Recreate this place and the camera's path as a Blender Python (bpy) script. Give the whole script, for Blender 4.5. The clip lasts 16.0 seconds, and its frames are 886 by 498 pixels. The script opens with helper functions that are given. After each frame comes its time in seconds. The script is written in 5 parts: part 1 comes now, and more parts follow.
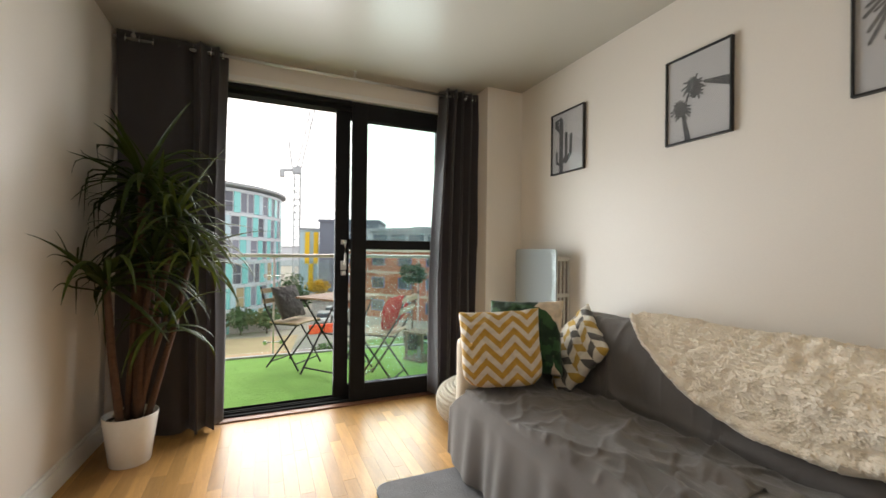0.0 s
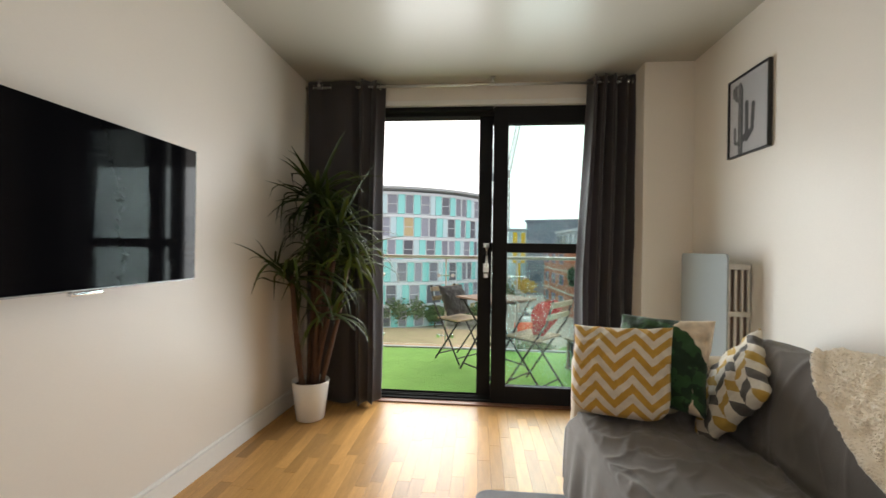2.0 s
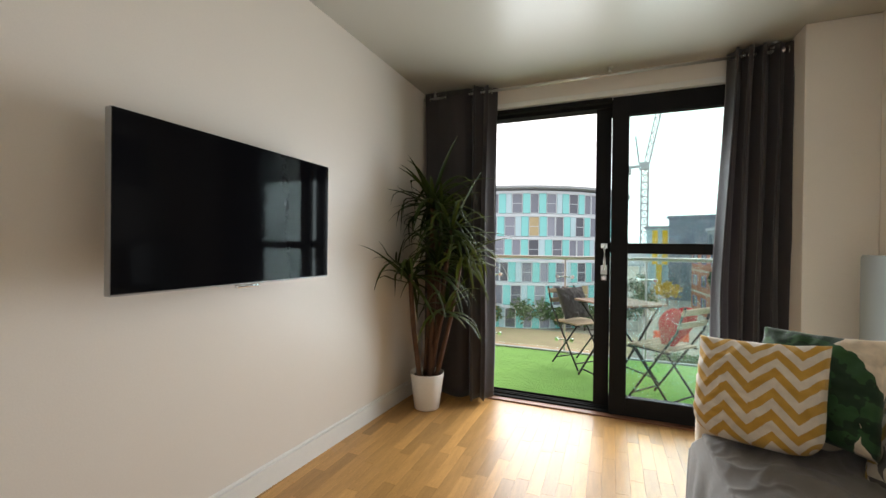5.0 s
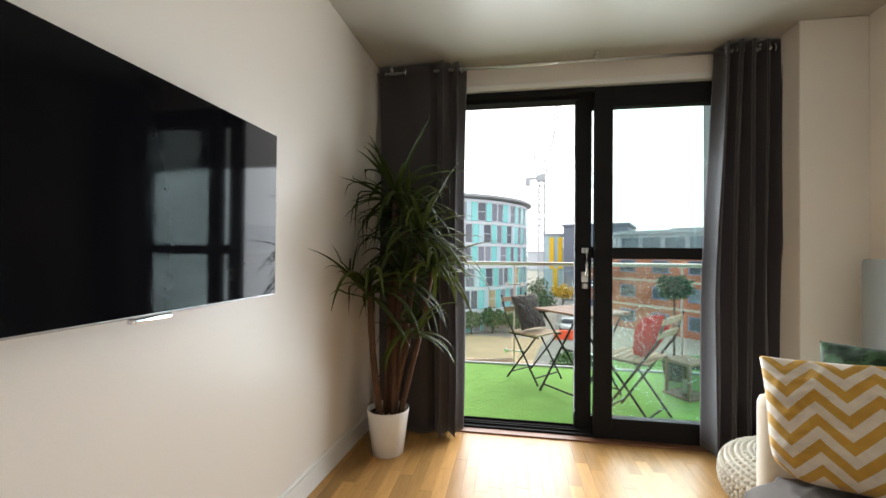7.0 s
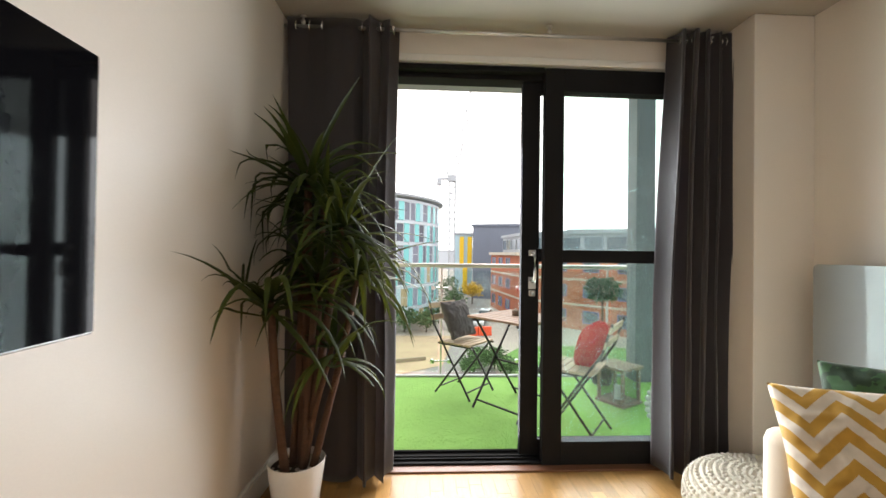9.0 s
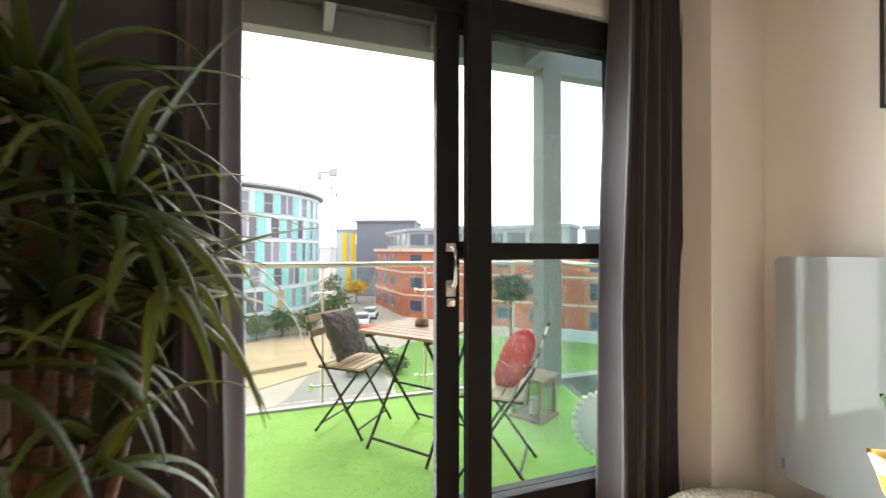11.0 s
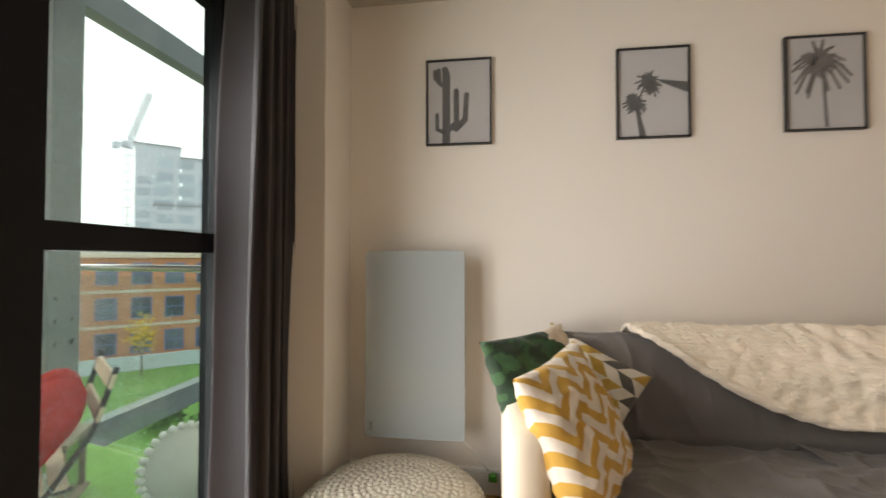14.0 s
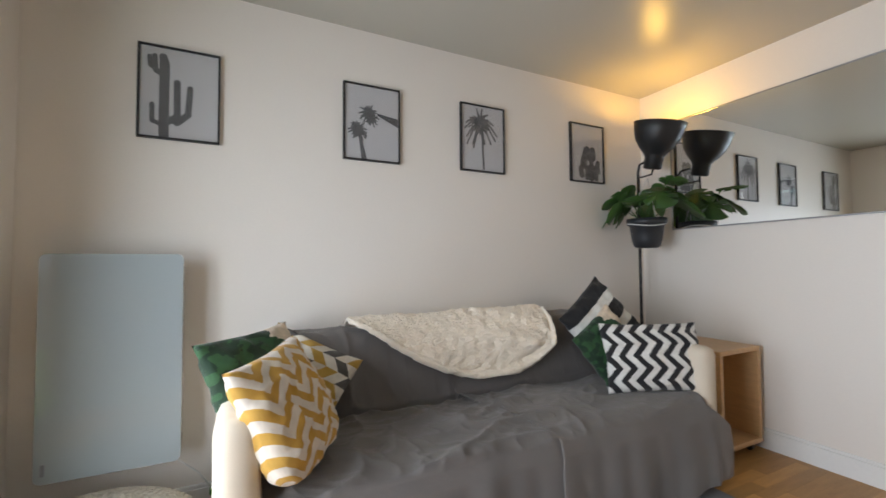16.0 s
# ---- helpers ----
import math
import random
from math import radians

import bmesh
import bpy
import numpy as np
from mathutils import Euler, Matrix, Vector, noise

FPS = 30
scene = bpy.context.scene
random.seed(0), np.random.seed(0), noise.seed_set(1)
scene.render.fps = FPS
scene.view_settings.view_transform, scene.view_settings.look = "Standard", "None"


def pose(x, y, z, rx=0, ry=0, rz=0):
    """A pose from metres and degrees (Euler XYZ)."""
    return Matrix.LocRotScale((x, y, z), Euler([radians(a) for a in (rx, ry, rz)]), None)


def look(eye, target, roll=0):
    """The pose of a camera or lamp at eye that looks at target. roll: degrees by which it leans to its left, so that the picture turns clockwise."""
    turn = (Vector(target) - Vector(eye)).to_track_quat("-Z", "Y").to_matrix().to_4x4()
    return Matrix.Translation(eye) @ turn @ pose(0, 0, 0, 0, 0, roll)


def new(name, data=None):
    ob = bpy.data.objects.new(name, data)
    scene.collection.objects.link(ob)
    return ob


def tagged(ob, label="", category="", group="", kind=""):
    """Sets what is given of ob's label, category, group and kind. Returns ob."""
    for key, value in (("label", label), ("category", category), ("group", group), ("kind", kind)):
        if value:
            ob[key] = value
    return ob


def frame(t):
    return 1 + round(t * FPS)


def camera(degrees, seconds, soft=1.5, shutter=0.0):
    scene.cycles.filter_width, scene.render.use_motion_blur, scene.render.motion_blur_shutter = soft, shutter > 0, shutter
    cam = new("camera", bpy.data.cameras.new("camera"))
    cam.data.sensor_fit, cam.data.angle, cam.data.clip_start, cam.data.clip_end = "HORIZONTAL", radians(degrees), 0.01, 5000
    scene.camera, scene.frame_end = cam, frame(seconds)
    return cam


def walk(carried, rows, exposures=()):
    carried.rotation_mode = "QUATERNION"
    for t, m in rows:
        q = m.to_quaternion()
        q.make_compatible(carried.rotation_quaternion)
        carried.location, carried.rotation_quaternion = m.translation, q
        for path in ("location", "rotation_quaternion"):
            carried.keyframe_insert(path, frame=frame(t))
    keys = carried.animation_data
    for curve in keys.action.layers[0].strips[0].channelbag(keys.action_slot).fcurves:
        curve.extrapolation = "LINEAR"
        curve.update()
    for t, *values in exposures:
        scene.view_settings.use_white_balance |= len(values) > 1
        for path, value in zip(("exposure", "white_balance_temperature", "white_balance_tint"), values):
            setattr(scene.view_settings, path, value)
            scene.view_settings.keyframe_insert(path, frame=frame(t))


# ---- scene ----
cam = camera(94.7, 16.0, shutter=0.4)
PATH = [
    (0, (1.149, 1.188, 1.157), (1.954, 3.019, 1.168), 0.7),
    (0.5, (1.268, 1.237, 1.166), (1.874, 3.143, 1.173), 0.6),
    (1, (1.417, 1.242, 1.169), (1.77, 3.21, 1.173), 0.7),
    (1.5, (1.577, 1.215, 1.179), (1.656, 3.214, 1.18), 0.8),
    (2, (1.653, 1.141, 1.189), (1.479, 3.134, 1.186), 0.8),
    (2.5, (1.747, 1.056, 1.201), (1.339, 3.013, 1.192), 0.8),
    (3, (1.821, 1.04, 1.2), (1.228, 2.95, 1.19), 0.7),
    (3.5, (1.819, 1.05, 1.185), (1.108, 2.92, 1.18), 0.7),
    (4, (1.82, 1.06, 1.201), (1.038, 2.901, 1.192), 0.7),
    (6.5, (1.412, 1.39, 1.189), (0.889, 3.32, 1.197), 0.6),
    (7, (1.231, 1.516, 1.188), (0.897, 3.488, 1.211), 0.5),
    (7.5, (1.133, 1.556, 1.21), (0.925, 3.545, 1.218), 0.5),
    (8, (1.071, 1.651, 1.228), (1.001, 3.65, 1.232), 0.5),
    (8.2, (1.07, 1.711, 1.219), (1.043, 3.711, 1.231), 0.5),
    (10.5, (1.06, 2.54, 1.206), (1.492, 4.493, 1.224), 0.5),
    (11, (1.107, 2.715, 1.205), (1.758, 4.606, 1.211), 0.0),
    (11.5, (1.155, 2.883, 1.211), (2.072, 4.661, 1.212), 0.3),
    (12, (1.131, 3.01, 1.189), (2.358, 4.589, 1.186), 0.3),
    (12.5, (1.135, 3.093, 1.151), (2.653, 4.396, 1.164), 0.3),
    (13, (1.177, 3.164, 1.129), (2.93, 4.128, 1.152), 0.5),
    (13.5, (1.135, 3.199, 1.13), (3.038, 3.813, 1.17), 0.1),
    (14, (1.035, 3.232, 1.145), (3.018, 3.489, 1.19), -0.0),
    (14.5, (0.923, 3.21, 1.176), (2.921, 3.139, 1.221), -0.3),
    (15, (0.876, 3.154, 1.162), (2.837, 2.767, 1.221), -0.4),
    (15.5, (0.857, 3.148, 1.146), (2.743, 2.485, 1.214), -0.3),
    (16, (0.833, 3.137, 1.127), (2.63, 2.263, 1.203), -0.4),
]
EXPOSURES = [(0, -0.10, 7000, 13), (4, -0.16, 6800, 11), (7, 0.08, 6600, 11), (8, 0.16, 6800, 13), (10.5, 0.44, 6900, 15), (11, 0.50, 7000, 16), (11.5, 0.30, 7200, 17), (12, -0.20, 7200, 17), (12.6, -0.72, 7300, 17), (13.1, -0.58, 7300, 17), (14, -0.10, 7500, 18), (14.6, -0.06, 7400, 18), (15.3, 0.0, 6600, 16), (16, -0.14, 6200, 14)]
SKY, WINDOW_POWER, LAMP_POWER = 0.135, 76.0, 11.0
walk(cam, [(t, look(e, g, r)) for t, e, g, r in PATH], EXPOSURES)

# ---- world and light ----
world = bpy.data.worlds.new("overcast_sky")
scene.world = world
world.use_nodes = True
wn, wl = world.node_tree.nodes, world.node_tree.links
wn.clear()
w_out, w_bg = wn.new("ShaderNodeOutputWorld"), wn.new("ShaderNodeBackground")
w_sky = wn.new("ShaderNodeTexSky")
w_sky.sky_type = "NISHITA"
w_sky.sun_disc = False
w_sky.sun_elevation, w_sky.sun_rotation = radians(38), radians(20)
w_sky.air_density, w_sky.dust_density, w_sky.ozone_density = 1.0, 8.0, 0.0
w_mix, w_noise, w_ramp = wn.new("ShaderNodeMix"), wn.new("ShaderNodeTexNoise"), wn.new("ShaderNodeValToRGB")
w_mix.data_type = "RGBA"
w_mix.inputs[0].default_value = 0.85
w_noise.inputs["Scale"].default_value = 2.2
w_ramp.color_ramp.elements[0].color = (15.5, 16.0, 16.8, 1)
w_ramp.color_ramp.elements[1].color = (19.0, 19.2, 19.4, 1)
wl.new(w_noise.outputs["Fac"], w_ramp.inputs[0])
wl.new(w_sky.outputs[0], w_mix.inputs[6])
wl.new(w_ramp.outputs[0], w_mix.inputs[7])
wl.new(w_mix.outputs[2], w_bg.inputs[0])
wl.new(w_bg.outputs[0], w_out.inputs[0])
w_bg.inputs[1].default_value = SKY

sun = new("sun", bpy.data.lights.new("sun", "SUN"))
sun.data.energy, sun.data.angle, sun.data.color = 1.4, radians(25), (1.0, 0.97, 0.92)
sun.matrix_world = look((20, 60, 60), (0, 0, 0))

window_light = new("window_light", bpy.data.lights.new("window_light", "AREA"))
window_light.data.shape = "RECTANGLE"
window_light.data.size, window_light.data.size_y = 1.6, 1.75
window_light.data.energy, window_light.data.color = WINDOW_POWER, (0.86, 0.94, 1.0)
window_light.data.spread = radians(142)    # the roof over the balcony cuts off the high sky
window_light.matrix_world = look((1.70, 4.45, 0.98), (1.70, 0.0, 0.98))

bulb_light = new("bulb_light", bpy.data.lights.new("bulb_light", "POINT"))
bulb_light.data.energy, bulb_light.data.color, bulb_light.data.shadow_soft_size = LAMP_POWER, (1.0, 0.55, 0.08), 0.045
bulb_light.location = (2.705, 0.55, 2.05)

# ---- materials ----
def mat(name, col, rough=0.6, metal=0.0, var=0.10, scale=6.0, bump=0.15, fine=60.0, spec=0.5, per_piece=0.0, stretch=(1, 1, 1), sheen=0.0):
    m = bpy.data.materials.new(name)
    m.use_nodes = True
    n, l = m.node_tree.nodes, m.node_tree.links
    b = n["Principled BSDF"]
    b.inputs["Roughness"].default_value, b.inputs["Metallic"].default_value = rough, metal
    b.inputs["Specular IOR Level"].default_value = spec
    b.inputs["Sheen Weight"].default_value = sheen
    tc, mp = n.new("ShaderNodeTexCoord"), n.new("ShaderNodeMapping")
    mp.inputs["Scale"].default_value = stretch
    l.new(tc.outputs["Object"], mp.inputs["Vector"])
    n1, n2 = n.new("ShaderNodeTexNoise"), n.new("ShaderNodeTexNoise")
    n1.inputs["Scale"].default_value, n2.inputs["Scale"].default_value = scale, fine
    n1.inputs["Detail"].default_value = n2.inputs["Detail"].default_value = 4
    for x in (n1, n2):
        l.new(mp.outputs[0], x.inputs["Vector"])
    add = n.new("ShaderNodeMath")
    add.operation = "ADD"
    l.new(n1.outputs["Fac"], add.inputs[0])
    l.new(n2.outputs["Fac"], add.inputs[1])
    rng = n.new("ShaderNodeMapRange")
    rng.inputs["From Min"].default_value, rng.inputs["From Max"].default_value = 0.6, 1.4
    rng.inputs["To Min"].default_value, rng.inputs["To Max"].default_value = 1 - var, 1 + var
    l.new(add.outputs[0], rng.inputs["Value"])
    hsv = n.new("ShaderNodeHueSaturation")
    hsv.inputs["Color"].default_value = (*col, 1)
    l.new(rng.outputs[0], hsv.inputs["Value"])
    if per_piece:
        info, mul, r2 = n.new("ShaderNodeObjectInfo"), n.new("ShaderNodeMath"), n.new("ShaderNodeMapRange")
        r2.inputs["To Min"].default_value, r2.inputs["To Max"].default_value = 1 - per_piece, 1 + per_piece
        l.new(info.outputs["Random"], r2.inputs["Value"])
        mul.operation = "MULTIPLY"
        l.new(rng.outputs[0], mul.inputs[0])
        l.new(r2.outputs[0], mul.inputs[1])
        l.new(mul.outputs[0], hsv.inputs["Value"])
    l.new(hsv.outputs[0], b.inputs["Base Color"])
    if bump:
        bp = n.new("ShaderNodeBump")
        bp.inputs["Strength"].default_value, bp.inputs["Distance"].default_value = bump, 0.01
        l.new(add.outputs[0], bp.inputs["Height"])
        l.new(bp.outputs[0], b.inputs["Normal"])
    return m


def see_through(m, colour, share):
    """Lets a share of the light pass through a thin leaf or cloth."""
    n, l = m.node_tree.nodes, m.node_tree.links
    out, b = n["Material Output"], n["Principled BSDF"]
    tl, mix = n.new("ShaderNodeBsdfTranslucent"), n.new("ShaderNodeMixShader")
    tl.inputs[0].default_value = (*colour, 1)
    mix.inputs[0].default_value = share
    l.new(b.outputs[0], mix.inputs[1])
    l.new(tl.outputs[0], mix.inputs[2])
    l.new(mix.outputs[0], out.inputs[0])
    return m


def math_node(n, l, op, a, b=None):
    x = n.new("ShaderNodeMath")
    x.operation = op
    for i, v in enumerate((a, b)):
        if v is None:
            continue
        if isinstance(v, (int, float)):
            x.inputs[i].default_value = v
        else:
            l.new(v, x.inputs[i])
    return x.outputs[0]


def glass(name, tint, rough=0.0, ior=1.45):
    m = bpy.data.materials.new(name)
    m.use_nodes = True
    n, l = m.node_tree.nodes, m.node_tree.links
    n.clear()
    out, mix, tr, gl, fr = (n.new("ShaderNode" + k) for k in ("OutputMaterial", "MixShader", "BsdfTransparent", "BsdfGlossy", "LayerWeight"))
    tr.inputs[0].default_value = (*tint, 1)
    gl.inputs["Roughness"].default_value = rough
    fr.inputs["Blend"].default_value = 0.5
    f0 = ((ior - 1) / (ior + 1)) ** 2
    power = math_node(n, l, "POWER", fr.outputs["Facing"], 5.0)
    l.new(math_node(n, l, "ADD", math_node(n, l, "MULTIPLY", power, 1 - f0), f0), mix.inputs[0])
    l.new(tr.outputs[0], mix.inputs[1])
    l.new(gl.outputs[0], mix.inputs[2])
    l.new(mix.outputs[0], out.inputs[0])
    return m


def pattern(name, kind, colours, rough=0.85):
    """Printed cotton; the print follows the UV map of a cushion (0..1 each way)."""
    m = bpy.data.materials.new(name)
    m.use_nodes = True
    n, l = m.node_tree.nodes, m.node_tree.links
    b = n["Principled BSDF"]
    b.inputs["Roughness"].default_value = rough
    b.inputs["Sheen Weight"].default_value = 0.15
    uv, sep = n.new("ShaderNodeUVMap"), n.new("ShaderNodeSeparateXYZ")
    l.new(uv.outputs[0], sep.inputs[0])
    u, v = sep.outputs[0], sep.outputs[1]
    M = lambda op, a, c=None: math_node(n, l, op, a, c)
    if kind == "zigzag_rows":
        tri = M("PINGPONG", M("MULTIPLY", u, 6.0), 1.0)
        f = M("GREATER_THAN", M("FRACT", M("ADD", M("MULTIPLY", v, 5.6), M("MULTIPLY", tri, 0.98))), 0.5)
    elif kind == "zigzag_columns":
        tri = M("PINGPONG", M("MULTIPLY", v, 6.0), 1.0)
        f = M("GREATER_THAN", M("FRACT", M("ADD", M("MULTIPLY", u, 7.0), M("MULTIPLY", tri, 0.75))), 0.5)
    elif kind == "stripes":
        f = M("GREATER_THAN", M("FRACT", M("MULTIPLY", v, 2.6)), 0.60)
    elif kind == "leaves":
        ns = n.new("ShaderNodeTexNoise")
        ns.inputs["Scale"].default_value, ns.inputs["Detail"].default_value = 7.0, 2.0
        l.new(uv.outputs[0], ns.inputs["Vector"])
        wob = M("MULTIPLY", M("SUBTRACT", ns.outputs["Fac"], 0.5), 0.10)
        f = 0.0
        for cu, cv, long, wide, turn in ((0.22, 0.90, 0.46, 0.19, 8), (0.63, 0.60, 0.46, 0.25, -38), (0.62, 0.04, 0.36, 0.20, 50), (0.08, 0.42, 0.46, 0.24, 84), (1.02, 0.22, 0.26, 0.13, 100)):
            ca, sa = math.cos(radians(turn)), math.sin(radians(turn))
            du, dv = M("SUBTRACT", u, cu), M("SUBTRACT", v, cv)
            along = M("ADD", M("MULTIPLY", du, ca), M("MULTIPLY", dv, sa))
            cross = M("ABSOLUTE", M("SUBTRACT", M("MULTIPLY", dv, ca), M("MULTIPLY", du, sa)))
            lobe = M("SQRT", M("MAXIMUM", 0.0, M("SUBTRACT", 1.0, M("POWER", M("ABSOLUTE", M("DIVIDE", along, long)), 2.0))))
            inside = M("GREATER_THAN", M("ADD", M("MULTIPLY", lobe, wide), wob), cross)
            inside = M("MULTIPLY", inside, M("LESS_THAN", M("ABSOLUTE", along), long))
            shade = M("ADD", 0.5, M("MULTIPLY", M("GREATER_THAN", M("ADD", ns.outputs["Fac"], M("MULTIPLY", cross, 0.6)), 0.56), 0.35))
            f = M("MAXIMUM", f, M("MULTIPLY", inside, shade))
    else:
        col_i = M("FLOOR", M("MULTIPLY", u, 8.0))
        up = M("MULTIPLY", M("FRACT", M("MULTIPLY", u, 8.0)), 0.8)
        odd = M("MODULO", col_i, 2.0)
        sl = M("ADD", M("MULTIPLY", odd, up), M("MULTIPLY", M("SUBTRACT", 1.0, odd), M("SUBTRACT", 0.8, up)))
        row = M("FLOOR", M("ADD", M("MULTIPLY", v, 7.5), sl))
        f = M("ADD", M("MULTIPLY", M("MODULO", M("ADD", M("ADD", row, 8.0), M("MULTIPLY", col_i, 3.0)), 4.0), 0.25), 0.1)
    ramp = n.new("ShaderNodeValToRGB")
    ramp.color_ramp.interpolation = "CONSTANT"
    els = ramp.color_ramp.elements
    while len(els) < len(colours):
        els.new(0.5)
    for i, c in enumerate(colours):
        els[i].position = i / len(colours)
        els[i].color = (*c, 1)
    l.new(f, ramp.inputs[0])
    ns2, hs, rg = n.new("ShaderNodeTexNoise"), n.new("ShaderNodeHueSaturation"), n.new("ShaderNodeMapRange")
    ns2.inputs["Scale"].default_value, ns2.inputs["Detail"].default_value = 9.0, 6.0
    rg.inputs["To Min"].default_value, rg.inputs["To Max"].default_value = (0.55, 1.45) if kind == "leaves" else (0.75, 1.25)
    l.new(ns2.outputs["Fac"], rg.inputs["Value"])
    l.new(rg.outputs[0], hs.inputs["Value"])
    l.new(ramp.outputs[0], hs.inputs["Color"])
    l.new(hs.outputs[0], b.inputs["Base Color"])
    wv, bp = n.new("ShaderNodeTexNoise"), n.new("ShaderNodeBump")
    wv.inputs["Scale"].default_value = 220
    bp.inputs["Strength"].default_value, bp.inputs["Distance"].default_value = 0.25, 0.003
    l.new(wv.outputs["Fac"], bp.inputs["Height"])
    l.new(bp.outputs[0], b.inputs["Normal"])
    return m


M_WALL = mat("wall_paint", (0.79, 0.735, 0.67), 0.40, var=0.025, scale=1.5, bump=0.04, fine=180, spec=0.42)
# White ceiling coloured grey-olive: the weak light reaching it is painted in.
M_CEIL = mat("shade_toned_ceiling_paint", (0.48, 0.46, 0.40), 0.33, var=0.02, scale=1.2, bump=0.03, fine=120, spec=0.38)
M_TRIM = mat("white_gloss_trim", (0.80, 0.79, 0.76), 0.35, var=0.03, bump=0.02)
M_WOOD = mat("oak_strip", (0.46, 0.25, 0.085), 0.34, var=0.24, scale=5, bump=0.06, fine=42, per_piece=0.26, stretch=(9, 0.9, 1), spec=0.24)
M_UNDER = mat("dark_joint", (0.10, 0.06, 0.03), 0.8)
M_THRESH = mat("brown_threshold", (0.20, 0.085, 0.045), 0.4, var=0.15, stretch=(1, 8, 1))
M_FRAME = mat("charcoal_aluminium", (0.016, 0.016, 0.017), 0.68, 0.0, var=0.15, bump=0.03, fine=300, spec=0.08)
M_STEEL = mat("brushed_steel", (0.62, 0.61, 0.58), 0.28, 1.0, var=0.08, bump=0.03, stretch=(1, 1, 12))
M_CHROME = mat("chrome", (0.75, 0.75, 0.76), 0.12, 1.0, var=0.03, bump=0.0)
M_GLASS = glass("door_glass", (0.91, 0.965, 0.96))
M_BGLASS = glass("balustrade_glass", (0.91, 0.965, 0.95))
M_CURTAIN = mat("charcoal_curtain", (0.050, 0.044, 0.048), 0.75, var=0.14, scale=3, bump=0.25, fine=260, sheen=0.35)
see_through(M_CURTAIN, (0.24, 0.20, 0.23), 0.24)
M_TVBLACK = mat("black_gloss_screen", (0.004, 0.004, 0.005), 0.05, var=0.05, bump=0.0, spec=0.095)
M_TVEDGE = mat("silver_bezel", (0.36, 0.36, 0.36), 0.3, 0.6, bump=0.02)
M_BLACK = mat("black_metal", (0.012, 0.012, 0.013), 0.42, 0.0, var=0.15, bump=0.05)
M_COVER = mat("grey_cotton_throw_cover", (0.165, 0.149, 0.139), 0.9, var=0.12, scale=4, bump=0.3, fine=320, sheen=0.25)
M_CREAM = mat("cream_upholstery", (0.70, 0.60, 0.47), 0.85, var=0.05, bump=0.2, fine=300, sheen=0.2)
M_FLUFF = mat("cream_fleece", (0.98, 0.87, 0.72), 0.95, var=0.07, scale=16, bump=0.5, fine=110, sheen=0.5)
M_RUG = mat("grey_rug_pile", (0.20, 0.195, 0.20), 0.95, var=0.15, scale=10, bump=0.8, fine=160)
M_CHEVRON = pattern("mustard_chevron_cotton", "zigzag_rows", ((0.72, 0.64, 0.54), (0.55, 0.31, 0.05)))
M_ZIGZAG = pattern("black_white_zigzag_cotton", "zigzag_columns", ((0.74, 0.72, 0.68), (0.012, 0.011, 0.013)))
M_STRIPE = pattern("black_white_stripe_cotton", "stripes", ((0.012, 0.012, 0.013), (0.72, 0.70, 0.64)))
M_LEAFPRINT = pattern("green_leaf_print_cotton", "leaves", ((0.72, 0.60, 0.46), (0.010, 0.034, 0.014), (0.024, 0.080, 0.026)))
M_GEO = pattern("mustard_grey_herringbone_cotton", "blocks", ((0.70, 0.64, 0.54), (0.50, 0.31, 0.06), (0.70, 0.64, 0.54), (0.10, 0.09, 0.08)))
M_KNIT = mat("cream_knit_cord", (0.60, 0.545, 0.455), 0.95, var=0.16, scale=12, bump=0.6, fine=180)
M_HEATGLASS = mat("white_glass_panel", (0.37, 0.41, 0.42), 0.05, var=0.01, bump=0.0, spec=0.4)
M_HEATBODY = mat("cream_enamel", (0.70, 0.66, 0.60), 0.4, bump=0.02)
M_HEATIN = mat("dark_brown_heater_inside", (0.27, 0.20, 0.165), 0.7)
M_PAPER = mat("grey_print_paper", (0.54, 0.53, 0.53), 0.7, var=0.04, bump=0.02)
M_INK = mat("dark_grey_ink", (0.10, 0.10, 0.102), 0.7, var=0.35, scale=30, bump=0.02, fine=120)
M_INK2 = mat("mid_grey_ink", (0.15, 0.143, 0.14), 0.7, var=0.5, scale=24, bump=0.02)
M_PICGLASS = glass("picture_glass", (0.97, 0.97, 0.97), 0.01)
M_POT = mat("white_ceramic", (0.80, 0.79, 0.77), 0.25, var=0.03, bump=0.02)
M_PEBBLE = mat("pebbles", (0.42, 0.36, 0.30), 0.7, var=0.4, scale=40)
M_SOIL = mat("potting_soil", (0.035, 0.022, 0.014), 0.95, bump=1.0)
M_CANE = mat("woody_cane", (0.105, 0.052, 0.030), 0.85, var=0.3, scale=14, bump=0.8, fine=70, stretch=(1, 1, 4))
M_YUCCA = mat("dark_green_strap_leaf", (0.026, 0.044, 0.014), 0.55, var=0.35, scale=9, bump=0.08, spec=0.13)
see_through(M_YUCCA, (0.19, 0.20, 0.02), 0.12)
M_MONSTERA = mat("monstera_leaf", (0.055, 0.125, 0.028), 0.38, var=0.25, scale=14, bump=0.1)
see_through(M_MONSTERA, (0.12, 0.30, 0.03), 0.22)
M_BLACKPOT = mat("black_plastic_pot", (0.022, 0.024, 0.028), 0.45, bump=0.03)
M_CORD = mat("white_cord", (0.7, 0.69, 0.66), 0.7)
M_BEECH = mat("beech_veneer", (0.58, 0.36, 0.17), 0.38, var=0.14, scale=4, bump=0.05, fine=40, stretch=(1, 9, 9))
M_MIRROR = mat("silvered_mirror", (0.86, 0.88, 0.87), 0.0, 1.0, var=0.0, bump=0.0)
